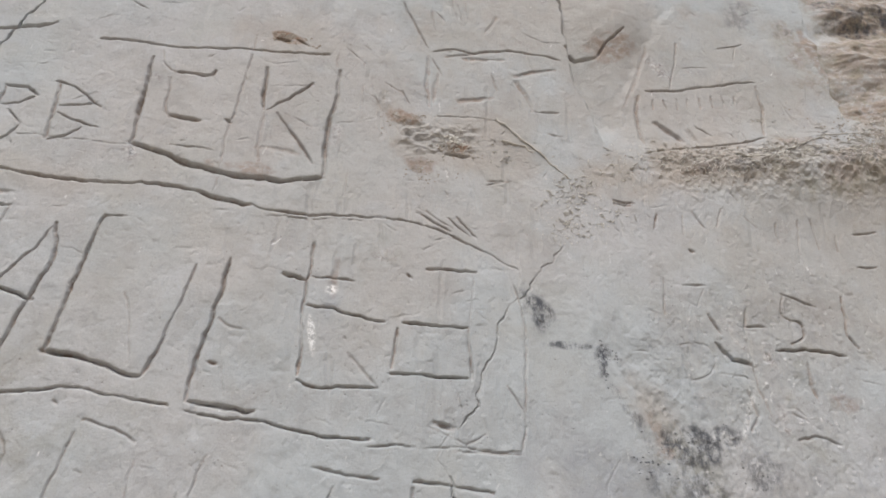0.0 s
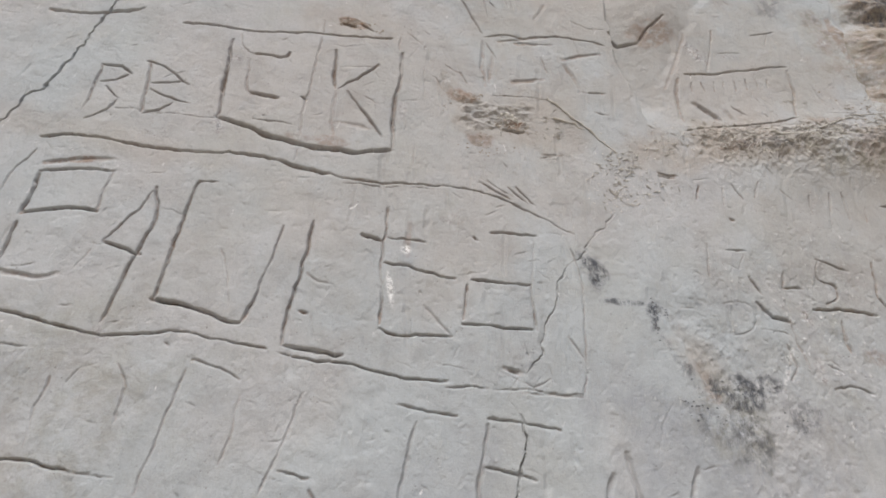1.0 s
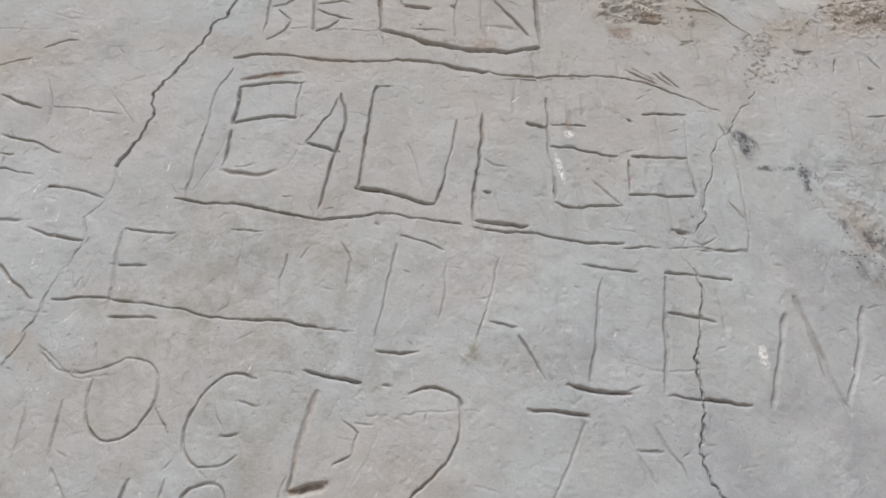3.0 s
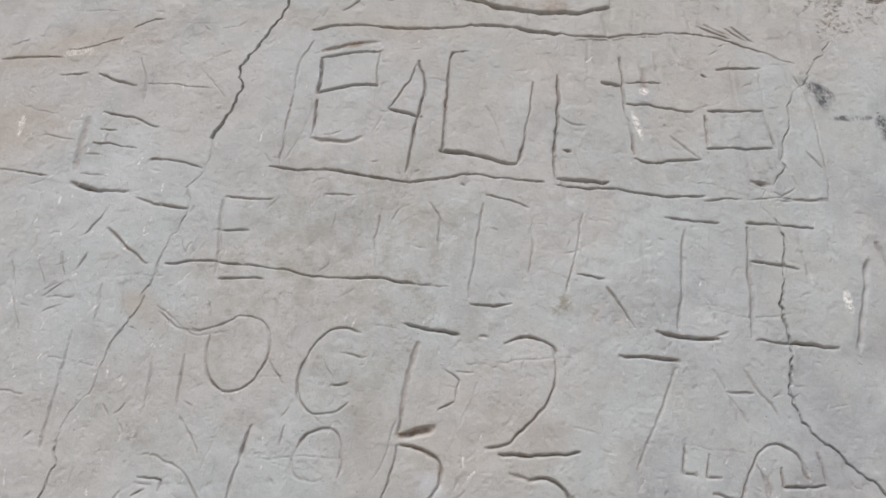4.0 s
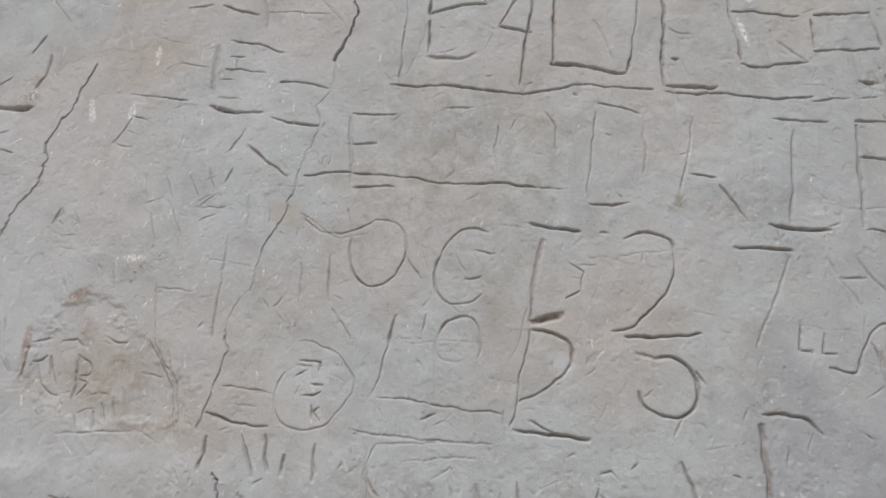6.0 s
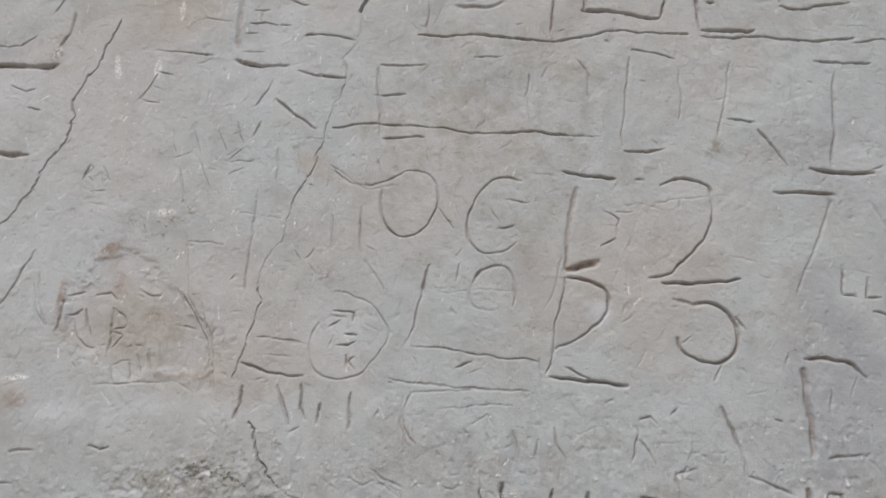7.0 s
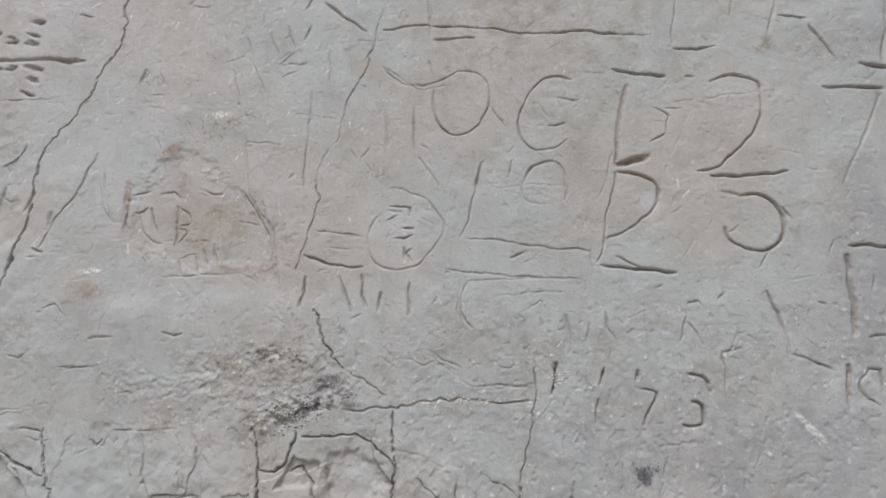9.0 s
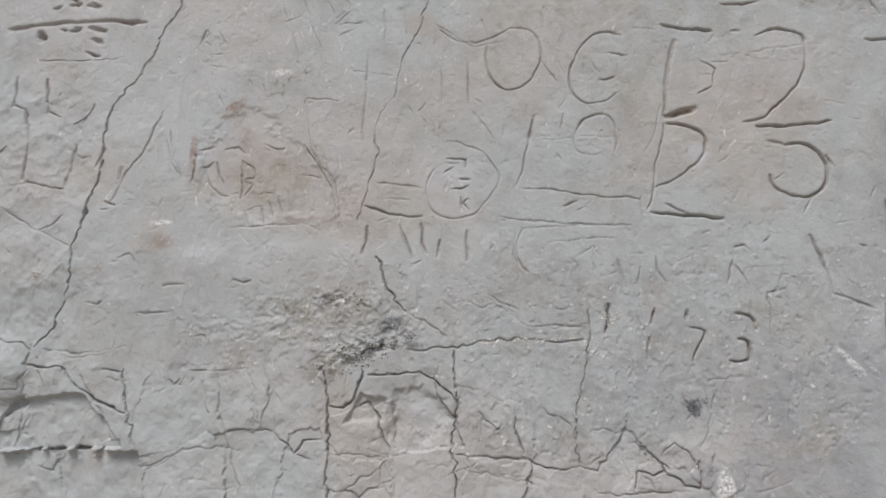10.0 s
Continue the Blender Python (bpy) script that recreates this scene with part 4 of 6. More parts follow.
cut(6, 3, (-1.068, 2.082), (-1.066, 2.009))
stroke("bar")
cut(5, 3, (-1.028, 2.078), (-1.021, 2.023))
stroke("bar")
cut(6, 4, (-1.171, 2.065), (-1.143, 2.088))
stroke("bar")
cut(6, 4, (-1.168, 2.061), (-1.119, 2.061))
stroke("bar")
cut(5, 3, (-1.229, 2.07), (-1.202, 2.001))
stroke("bar")
cut(5, 3, (-1.269, 2.054), (-1.255, 1.998))
stroke("bar")
cut(7, 4, (-1.46, 2.075), (-1.47, 2.042))
stroke("bar")
cut(6, 3, (-1.429, 2.066), (-1.41, 2.034))
stroke("bar")
cut(6, 3, (-1.029, 1.867), (-1.015, 1.849))
stroke("bar")
cut(6, 4, (-1.004, 1.849), (-0.989, 1.865))
stroke("bar")
cut(6, 4, (-1.002, 1.84), (-0.985, 1.82))

inscription("long_scratches", "long thin scratches running down the stone face", "scratch")
stroke("scratch")
cut(7, 3.5, (-1.104, 1.994), (-1.109, 1.906), (-1.12, 1.797))
stroke("scratch")
cut(7, 5, (-1.237, 1.794), (-1.208, 1.744), (-1.183, 1.701))
stroke("scratch")
cut(5, 3.5, (-1.183, 1.701), (-1.174, 1.619))
stroke("scratch")
cut(5, 3, (-1.202, 1.774), (-1.187, 1.719))
stroke("scratch")
cut(6, 4, (-1.533, 1.829), (-1.521, 1.779), (-1.502, 1.747))
stroke("scratch")
cut(6, 3.5, (-1.545, 1.893), (-1.573, 1.82), (-1.596, 1.784), (-1.619, 1.749), (-1.641, 1.702))
stroke("scratch")
cut(5, 3, (-1.39, 1.632), (-1.313, 1.633), (-1.243, 1.631), (-1.203, 1.609))
stroke("scratch")
cut(6, 3, (-0.9, 1.95), (-0.901, 1.852))
stroke("scratch")
cut(6, 3.5, (0.302, 2.513), (0.314, 2.449), (0.315, 2.367), (0.31, 2.272), (0.302, 2.219))
stroke("scratch")
cut(7, 3, (0.189, 2.216), (0.238, 2.217), (0.302, 2.216))
stroke("scratch")
cut(6, 3, (0.28, 2.322), (0.311, 2.28))
stroke("scratch")
cut(4, 2.5, (-0.88, 1.475), (-0.86, 1.458), (-0.829, 1.446))
stroke("scratch")
cut(5, 3.5, (-0.83, 1.425), (-0.805, 1.41), (-0.747, 1.41), (-0.706, 1.406))
stroke("scratch")
cut(5, 4, (-1.464, 1.355), (-1.401, 1.352), (-1.344, 1.351))
stroke("scratch")
cut(6, 4, (-0.954, 2.03), (-0.921, 1.998), (-0.882, 1.991), (-0.849, 1.996))
stroke("scratch")
cut(5, 3, (-1.463, 2.037), (-1.46, 2.071), (-1.451, 2.065), (-1.461, 2.054), (-1.449, 2.037))
stroke("scratch")
cut(5, 3, (-1.431, 2.049), (-1.427, 2.029))
stroke("scratch")
cut(5, 3, (-1.429, 2.049), (-1.414, 2.042), (-1.427, 2.032))
stroke("scratch")
cut(5, 2.5, (-0.935, 2.169), (-0.926, 2.14), (-0.918, 2.16), (-0.91, 2.139), (-0.903, 2.174))
stroke("scratch")
cut(4, 2.5, (-1.239, 1.898), (-1.202, 1.895), (-1.165, 1.885))
stroke("scratch")
cut(4, 2, (-1.24, 1.907), (-1.232, 1.838), (-1.226, 1.785))
stroke("scratch")
cut(4, 2.5, (-0.956, 1.946), (-0.953, 1.889), (-0.957, 1.844))
stroke("scratch")
cut(5, 2.5, (-0.891, 1.84), (-0.87, 1.812), (-0.855, 1.784))
stroke("scratch")
cut(6, 3, (-1.227, 1.792), (-1.209, 1.755), (-1.183, 1.725), (-1.174, 1.685), (-1.165, 1.614))
stroke("scratch")
cut(5, 3, (-1.245, 1.736), (-1.201, 1.726))
stroke("scratch")
cut(5, 2.5, (-1.036, 1.694), (-0.994, 1.689))

inscription("recess_initials", "small initials in a shallow rust-brown recess", "inscription")
stroke("letter")
cut(6.5, 5, (-1.371, 1.773), (-1.371, 1.732), (-1.372, 1.691))
cut(6, 4.5, (-1.367, 1.77), (-1.349, 1.754), (-1.346, 1.737), (-1.367, 1.732))
cut(6, 4.5, (-1.365, 1.727), (-1.348, 1.721), (-1.369, 1.698))
stroke("letter")
cut(7, 5, (-1.426, 1.772), (-1.423, 1.751), (-1.41, 1.726))
stroke("letter")
cut(5, 3, (-1.45, 1.759), (-1.437, 1.722), (-1.414, 1.703), (-1.396, 1.7))
stroke("letter")
cut(6, 4.5, (-1.363, 1.667), (-1.353, 1.636))
cut(5, 4, (-1.359, 1.669), (-1.34, 1.673), (-1.323, 1.673))
cut(6, 4.5, (-1.327, 1.67), (-1.32, 1.632))
stroke("letter")
cut(6, 4, (-1.313, 1.684), (-1.304, 1.645))
stroke("letter")
cut(6, 4, (-1.293, 1.693), (-1.286, 1.653))
stroke("nick")
cut(8, 6, (-1.455, 1.764), (-1.443, 1.767), (-1.434, 1.774))
stroke("nick")
cut(6, 4, (-1.467, 1.803), (-1.43, 1.808))
stroke("scratch")
cut(6, 4, (-1.471, 1.795), (-1.471, 1.761), (-1.475, 1.734))
stroke("scratch")
cut(5, 3, (-1.524, 1.851), (-1.52, 1.807), (-1.511, 1.776), (-1.495, 1.743))
stroke("nick")
cut(8, 4, (-1.406, 1.802), (-1.381, 1.805), (-1.367, 1.792))
stroke("nick")
cut(5, 4, (-1.34, 1.698), (-1.319, 1.702), (-1.305, 1.698), dust=1.0)
stroke("nick")
cut(8, 4, (-1.321, 1.805), (-1.297, 1.794), (-1.283, 1.793))

inscription("left_capitals", "big weathered capitals on the pale rock edge", "inscription")
stroke("letter")
cut(10, 6, (-1.875, 1.992), (-1.878, 1.927), (-1.851, 1.918))
cut(10, 6, (-1.848, 1.918), (-1.835, 1.84), (-1.841, 1.758))
stroke("letter")
cut(8, 5, (-1.832, 1.754), (-1.788, 1.739), (-1.75, 1.731))
stroke("letter")
cut(10, 6, (-1.803, 1.98), (-1.798, 1.907), (-1.768, 1.895))
stroke("letter")
cut(14, 5, (-1.727, 1.825), (-1.734, 1.782), (-1.747, 1.739))
stroke("letter")
cut(8, 5, (-1.918, 1.817), (-1.88, 1.834))
cut(7, 4, (-1.917, 1.808), (-1.902, 1.781), (-1.884, 1.758))
stroke("stroke")
cut(6, 5, (-1.697, 1.899), (-1.734, 1.873))
stroke("stroke")
cut(6, 3, (-1.881, 1.703), (-1.84, 1.672), (-1.798, 1.649), (-1.763, 1.659))
stroke("stroke")
cut(6, 3, (-1.798, 1.649), (-1.748, 1.622), (-1.722, 1.611))
stroke("stroke")
cut(14, 4, (-1.63, 1.735), (-1.623, 1.771))
stroke("stroke")
cut(12, 6, (-1.679, 1.775), (-1.67, 1.797), (-1.664, 1.814))
stroke("stroke")
cut(7, 4, (-1.722, 1.873), (-1.698, 1.903), (-1.689, 1.917))
stroke("stroke")
cut(12, 6, (-1.652, 1.7), (-1.636, 1.692))
stroke("stroke")
cut(6, 3, (-1.779, 1.645), (-1.747, 1.676))
stroke("stroke")
cut(5, 3, (-1.48, 1.975), (-1.485, 1.978))
stroke("stroke")
cut(9, 4, (-1.743, 1.82), (-1.716, 1.796), (-1.697, 1.801))
stroke("nick")
cut(7, 4, (-1.687, 1.496), (-1.662, 1.489), (-1.65, 1.498))
stroke("nick")
cut(7, 4, (-1.694, 1.514), (-1.68, 1.522))
stroke("nick")
cut(6, 4, (-1.62, 1.582), (-1.596, 1.587), (-1.579, 1.568))
stroke("nick")
cut(5, 3, (-1.526, 1.523), (-1.481, 1.524))
stroke("nick")
cut(5, 3, (-1.583, 1.471), (-1.517, 1.466))
stroke("nick")
cut(6, 3, (-1.792, 1.577), (-1.789, 1.586))

inscription("drilled_panel", "pale panel of horizontal grooves and rows of drilled holes", "inscription")
stroke("groove")
cut(24, 11, (-1.80, 2.327), (-1.732, 2.328), (-1.667, 2.327), (-1.621, 2.32), (-1.573, 2.316))
stroke("groove")
cut(14, 6, (-1.696, 2.112), (-1.621, 2.103), (-1.596, 2.101))
stroke("groove")
cut(6, 4, (-1.666, 2.276), (-1.631, 2.259), (-1.606, 2.26))
stroke("groove")
cut(7, 5, (-1.615, 2.216), (-1.587, 2.209))
stroke("groove")
cut(22, 8, (-1.906, 2.110), (-1.811, 2.116), (-1.704, 2.111), (-1.612, 2.106))
stroke("groove")
cut(5, 3.5, (-1.824, 2.028), (-1.738, 2.02), (-1.653, 2.019))
stroke("hole")
cut(31.59, 19.2, (-1.831, 2.095), (-1.827, 2.081))
stroke("hole")
cut(21.06, 14.4, (-1.759, 2.093), (-1.74, 2.097))
stroke("hole")
cut(21.06, 14.4, (-1.714, 2.097), (-1.683, 2.086))
stroke("hole")
cut(17.55, 10.8, (-1.712, 2.067), (-1.688, 2.059))
stroke("hole")
cut(15.795, 10.8, (-1.719, 2.038), (-1.693, 2.029))
stroke("hole")
cut(21.06, 12, (-1.763, 2.154), (-1.747, 2.156))
stroke("hole")
cut(19.305, 10.8, (-1.72, 2.155), (-1.7, 2.147))
stroke("hole")
cut(17.55, 9.6, (-1.803, 2.15), (-1.787, 2.154))
stroke("hole")
cut(17.55, 10.8, (-1.794, 2.177), (-1.787, 2.179))
stroke("hole")
cut(19.305, 10.8, (-1.762, 2.167), (-1.755, 2.162))
stroke("hole")
cut(19.305, 10.8, (-1.722, 2.175), (-1.701, 2.165))
stroke("hole")
cut(19.305, 10.8, (-1.725, 2.15), (-1.703, 2.144))
stroke("hole")
cut(17.55, 10.8, (-1.78, 2.098), (-1.771, 2.095))
stroke("hole")
cut(21.06, 12, (-1.752, 2.1), (-1.741, 2.095))
stroke("hole")
cut(19.305, 10.8, (-1.71, 2.092), (-1.693, 2.087))
stroke("hole")
cut(17.55, 9.6, (-1.707, 2.07), (-1.69, 2.064))
stroke("hole")
cut(28.08, 14.4, (-1.711, 2.203), (-1.696, 2.201))

inscription("upper_marks", "wide soft grooves and ledges cut across dusty upper rock", "inscription")
stroke("bar")
cut(10, 7, (0.079, 3.209), (0.107, 3.141), (0.137, 3.076))
stroke("bar")
cut(9, 5, (0.144, 3.063), (0.192, 3.081), (0.243, 3.076), (0.295, 3.092), (0.387, 3.089), (0.439, 3.08))
stroke("bar")
cut(14, 4, (0.139, 3.051), (0.136, 2.961), (0.141, 2.907))
stroke("bar")
cut(7, 4, (0.148, 3.044), (0.169, 2.994))
stroke("bar")
cut(9, 5, (0.336, 2.997), (0.353, 2.951), (0.373, 2.915))
stroke("bar")
cut(5, 3, (0.001, 2.942), (0.004, 2.867))
stroke("bar")
cut(5, 3, (0.014, 2.924), (0.032, 2.915), (0.052, 2.87))
stroke("bar")
cut(5, 3, (-0.04, 3.048), (-0.004, 3.012))
stroke("bar")
cut(6, 3, (0.047, 2.956), (0.084, 2.938), (0.102, 2.907))
stroke("bar")
cut(5, 3, (0.145, 3.202), (0.153, 3.131))
stroke("bar")
cut(5, 3, (0.205, 3.223), (0.215, 3.169))
stroke("bar")
cut(5, 3, (0.152, 3.194), (0.172, 3.17))
stroke("bar")
cut(6, 3, (0.122, 2.651), (0.15, 2.623))
stroke("bar")
cut(6, 4, (0.182, 2.638), (0.219, 2.605))
stroke("bar")
cut(6, 3, (0.254, 2.722), (0.3, 2.734))
stroke("bar")
cut(12, 5, (0.52, 2.705), (0.549, 2.703))
stroke("bar")
cut(5, 3, (-0.227, 3.051), (-0.225, 3.002))
stroke("bar")
cut(14, 8, (-0.797, 2.993), (-0.739, 2.99), (-0.695, 2.997), (-0.614, 3.02))
stroke("pit")
cut(17, 14, (-0.18, 3.05), (-0.159, 3.044))
stroke("pit")
cut(12, 10, (-0.141, 3.052), (-0.116, 3.039))
stroke("pit")
cut(16, 12, (0.181, 2.789), (0.222, 2.788))
stroke("bar")
cut(14, 3, (0.178, 3.055), (0.255, 3.076), (0.307, 3.093))
stroke("bar")
cut(20, 3.5, (0.219, 3.055), (0.254, 3.06), (0.306, 3.065), dust=1.0)
stroke("bar")
cut(24, 3.5, (0.205, 2.932), (0.239, 2.941), (0.279, 2.952), dust=1.0)
stroke("bar")
cut(7, 3, (0.276, 3.02), (0.289, 2.972))
stroke("bar")
cut(20, 3.5, (0.332, 3.019), (0.369, 3.037), (0.422, 3.048), dust=1.0)
stroke("bar")
cut(20, 4, (0.335, 3.003), (0.357, 2.95), (0.368, 2.927))
stroke("bar")
cut(14, 5, (0.362, 2.922), (0.418, 2.926), dust=1.0)
stroke("bar")
cut(13, 5, (0.395, 2.865), (0.425, 2.863), dust=1.0)
stroke("bar")
cut(6, 4, (0.161, 2.88), (0.226, 2.89), (0.298, 2.887))
stroke("bar")
cut(5, 3, (0.258, 2.73), (0.309, 2.738))
stroke("bar")
cut(5, 2.5, (0.191, 3.239), (0.201, 3.175))
stroke("bar")
cut(5, 2.5, (0.221, 3.244), (0.225, 3.179))
stroke("bar")
cut(18, 3, (0.298, 3.2), (0.269, 3.14))
stroke("bar")
cut(6, 3, (0.356, 3.155), (0.402, 3.129), (0.442, 3.132))
stroke("bar")
cut(6, 4, (-0.497, 3.114), (-0.452, 3.088), dust=1.0)
stroke("bar")
cut(6, 4, (-0.434, 3.112), (-0.395, 3.119))
stroke("bar")
cut(4, 2, (-0.536, 3.048), (-0.512, 3.06))
stroke("bar")
cut(16, 3, (0.16, 3.002), (0.149, 2.921))
stroke("bar")
cut(7, 3, (-0.053, 3.028), (-0.053, 2.987))
stroke("bar")
cut(6, 3, (0.126, 2.655), (0.19, 2.617))
stroke("bar")
cut(5, 3, (0.19, 2.63), (0.222, 2.602))
stroke("bar")
cut(8, 5, (0.517, 2.712), (0.558, 2.707), dust=1.0)
stroke("bar")
cut(18, 3, (0.651, 3.147), (0.616, 3.052), (0.576, 2.963))
stroke("bar")
cut(9, 3, (0.808, 3.289), (0.789, 3.306))
stroke("bar")
cut(5, 3, (0.99, 3.341), (0.936, 3.311))

inscription("small_framed_panel", "small rounded frame round worn lettering on brown dusty rock", "inscription")
stroke("frame_line")
cut(10, 7, (0.633, 3.014), (0.718, 3.03), (0.807, 3.056), (0.913, 3.08))
stroke("frame_line")
cut(16, 5, (0.613, 2.998), (0.601, 2.945), (0.604, 2.864))
stroke("frame_line")
cut(14, 6, (0.913, 3.067), (0.916, 3.002), (0.893, 2.918))
stroke("frame_line")
cut(9, 5, (0.599, 2.834), (0.686, 2.855), (0.782, 2.876), (0.891, 2.908))
stroke("bar")
cut(6.5, 5, (0.646, 2.991), (0.644, 2.963))
stroke("bar")
cut(6.5, 5, (0.67, 2.993), (0.673, 2.965))
stroke("bar")
cut(6.5, 5, (0.703, 3.001), (0.703, 2.971))
stroke("bar")
cut(6.5, 5, (0.731, 3.006), (0.727, 2.974))
stroke("bar")
cut(6.5, 5, (0.759, 3.012), (0.758, 2.982))
stroke("bar")
cut(6.5, 5, (0.792, 3.02), (0.79, 2.989))
stroke("bar")
cut(6.5, 5, (0.822, 3.027), (0.818, 2.996))
stroke("bar")
cut(6.5, 5, (0.851, 3.031), (0.848, 3.003))
stroke("gouge")
cut(30, 9, (0.643, 2.923), (0.668, 2.903), (0.695, 2.880))
stroke("gouge")
cut(30, 6, (0.714, 2.917), (0.727, 2.880), dust=0.0)
stroke("gouge")
cut(8, 5, (0.734, 2.93), (0.764, 2.902))
stroke("bar")
cut(5, 3, (0.814, 2.911), (0.822, 2.9))
stroke("bar")
cut(5, 3, (0.842, 2.915), (0.842, 2.896))
stroke("letter")
cut(8, 5, (0.735, 3.18), (0.719, 3.114), (0.697, 3.037))
stroke("letter")
cut(8, 5, (0.735, 3.102), (0.797, 3.111))
stroke("letter")
cut(7, 5, (0.845, 3.179), (0.914, 3.205))
stroke("letter")
cut(5, 3, (0.892, 3.196), (0.875, 3.146))

inscription("row_of_bars", "row of worn upright strokes on the sloping brown rock", "inscription")
stroke("bar")
cut(8, 6, (0.604, 2.687), (0.591, 2.651))
stroke("bar")
cut(7, 4, (0.659, 2.689), (0.653, 2.647))
stroke("bar")
cut(9, 5, (0.679, 2.698), (0.699, 2.664))
stroke("bar")
cut(6, 3, (0.743, 2.708), (0.727, 2.669))
stroke("bar")
cut(8, 4, (0.793, 2.695), (0.812, 2.674))
stroke("bar")
cut(8, 5, (0.91, 2.699), (0.896, 2.621))
stroke("bar")
cut(8, 5, (0.86, 2.688), (0.854, 2.641))
stroke("bar")
cut(8, 5, (0.941, 2.702), (0.946, 2.636))
stroke("bar")
cut(8, 5, (0.99, 2.673), (0.984, 2.633))
stroke("bar")
cut(8, 5, (1.018, 2.603), (1.063, 2.604))
stroke("bar")
cut(8, 5, (1.03, 2.676), (1.086, 2.685))
stroke("dot")
cut(12, 6, (0.659, 2.612), (0.666, 2.609))

inscription("worn_date", "worn carved figures and capitals on pinkish stone", "carved date")
stroke("numeral")
cut(8, 5, (0.594, 2.546), (0.586, 2.471))
stroke("numeral")
cut(8, 5, (0.63, 2.534), (0.679, 2.537))
cut(6, 3, (0.672, 2.528), (0.651, 2.492), (0.63, 2.502))
stroke("numeral")
cut(10, 7, (0.673, 2.479), (0.687, 2.441))
cut(13, 10, (0.674, 2.422), (0.698, 2.392), (0.732, 2.386))
stroke("numeral")
cut(9, 5, (0.75, 2.493), (0.741, 2.459), (0.781, 2.456))
stroke("numeral")
cut(10, 6, (0.827, 2.528), (0.895, 2.507))
cut(8, 5, (0.828, 2.522), (0.822, 2.486), (0.855, 2.471), (0.853, 2.443), (0.825, 2.427))
stroke("bar")
cut(10, 7, (0.793, 2.413), (0.851, 2.419), (0.93, 2.411))
stroke("bar")
cut(14, 6, (0.844, 2.394), (0.84, 2.352), (0.845, 2.324))
stroke("bar")
cut(10, 6, (0.959, 2.531), (0.95, 2.455), (0.962, 2.431))
stroke("letter")
cut(6, 3, (0.599, 2.413), (0.649, 2.418), (0.665, 2.39), (0.643, 2.358), (0.604, 2.353))
stroke("bar")
cut(10, 6, (0.787, 2.255), (0.826, 2.261), (0.866, 2.25))
stroke("bar")
cut(10, 4, (0.713, 2.336), (0.723, 2.292), (0.707, 2.268))
stroke("bar")
cut(8, 3, (0.74, 2.337), (0.749, 2.289))
stroke("bar")
cut(9, 4, (0.789, 2.3), (0.813, 2.289))
stroke("bar")
cut(6, 3, (0.735, 2.39), (0.738, 2.339), (0.744, 2.3))
stroke("bar")
cut(7, 3, (0.795, 2.312), (0.817, 2.293))
stroke("bar")
cut(5, 2.5, (0.512, 2.401), (0.544, 2.399))
stroke("bar")
cut(6, 3, (0.698, 2.327), (0.712, 2.299), (0.701, 2.274))
stroke("bar")
cut(6, 3, (0.664, 2.366), (0.727, 2.357))
stroke("nick")
cut(6, 4, (0.341, 2.444), (0.351, 2.44))

# ---- cracks ----
inscription("long_rock_crack", "long dark jagged crack running down pale sandstone", "crack")
stroke("crack")
crack(8, 16, (-0.64, 3.12), (-0.674, 3.028), (-0.688, 2.97), (-0.705, 2.908), (-0.727, 2.833), (-0.745, 2.77))
crack(9, 18, (-0.745, 2.77), (-0.767, 2.752), (-0.79, 2.689), (-0.837, 2.612), (-0.86, 2.568), (-0.857, 2.506), (-0.88, 2.446), (-0.9, 2.395))
crack(16, 26, (-0.886, 2.425), (-0.9, 2.39))
crack(3.6, 7, (-0.9, 2.395), (-0.91, 2.323), (-0.932, 2.285), (-0.93, 2.234), (-0.957, 2.168), (-0.975, 2.092))
crack(4, 8, (-0.975, 2.092), (-0.991, 2.048), (-1.025, 1.983), (-1.042, 1.921))
crack(3.6, 6, (-1.042, 1.921), (-1.056, 1.881), (-1.081, 1.852), (-1.088, 1.804))
crack(4.5, 9, (-1.088, 1.804), (-1.091, 1.765), (-1.114, 1.682), (-1.125, 1.632))
stroke("crack")
crack(7, 12, (-1.091, 1.557), (-1.087, 1.534), (-1.079, 1.506), (-1.058, 1.473), (-1.037, 1.445))
crack(4, 7, (-1.037, 1.445), (-0.963, 1.394))
inscription("fine_rock_crack", "thin zigzag crack crossing carved letters on grey stone", "crack")
stroke("crack")
crack(4, 7, (0.407, 2.6), (0.359, 2.547), (0.318, 2.488), (0.289, 2.46))
crack(5, 10, (0.289, 2.46), (0.27, 2.419), (0.255, 2.366), (0.228, 2.303), (0.23, 2.285), (0.204, 2.255))
crack(3.2, 6, (0.204, 2.255), (0.173, 2.231), (0.169, 2.208), (0.186, 2.175))
crack(6, 14, (0.186, 2.175), (0.196, 2.143), (0.184, 2.1), (0.173, 2.059), (0.157, 2.02), (0.158, 1.963), (0.155, 1.917), (0.144, 1.875), (0.137, 1.835))
crack(6, 14, (0.137, 1.835), (0.151, 1.797), (0.182, 1.768), (0.216, 1.73), (0.26, 1.69))
stroke("chip")
cut(22, 10, (0.165, 2.262), (0.19, 2.252))
inscription("edge_rock_crack", "deep crack along the broken edge of the rock face", "crack")
stroke("crack")
crack(6, 12, (-1.44, 2.42), (-1.478, 2.306), (-1.498, 2.266), (-1.518, 2.227), (-1.512, 2.187), (-1.518, 2.135), (-1.533, 2.11))
crack(5, 11, (-1.533, 2.11), (-1.563, 2.068), (-1.575, 2.025), (-1.598, 1.984), (-1.617, 1.955), (-1.655, 1.916))
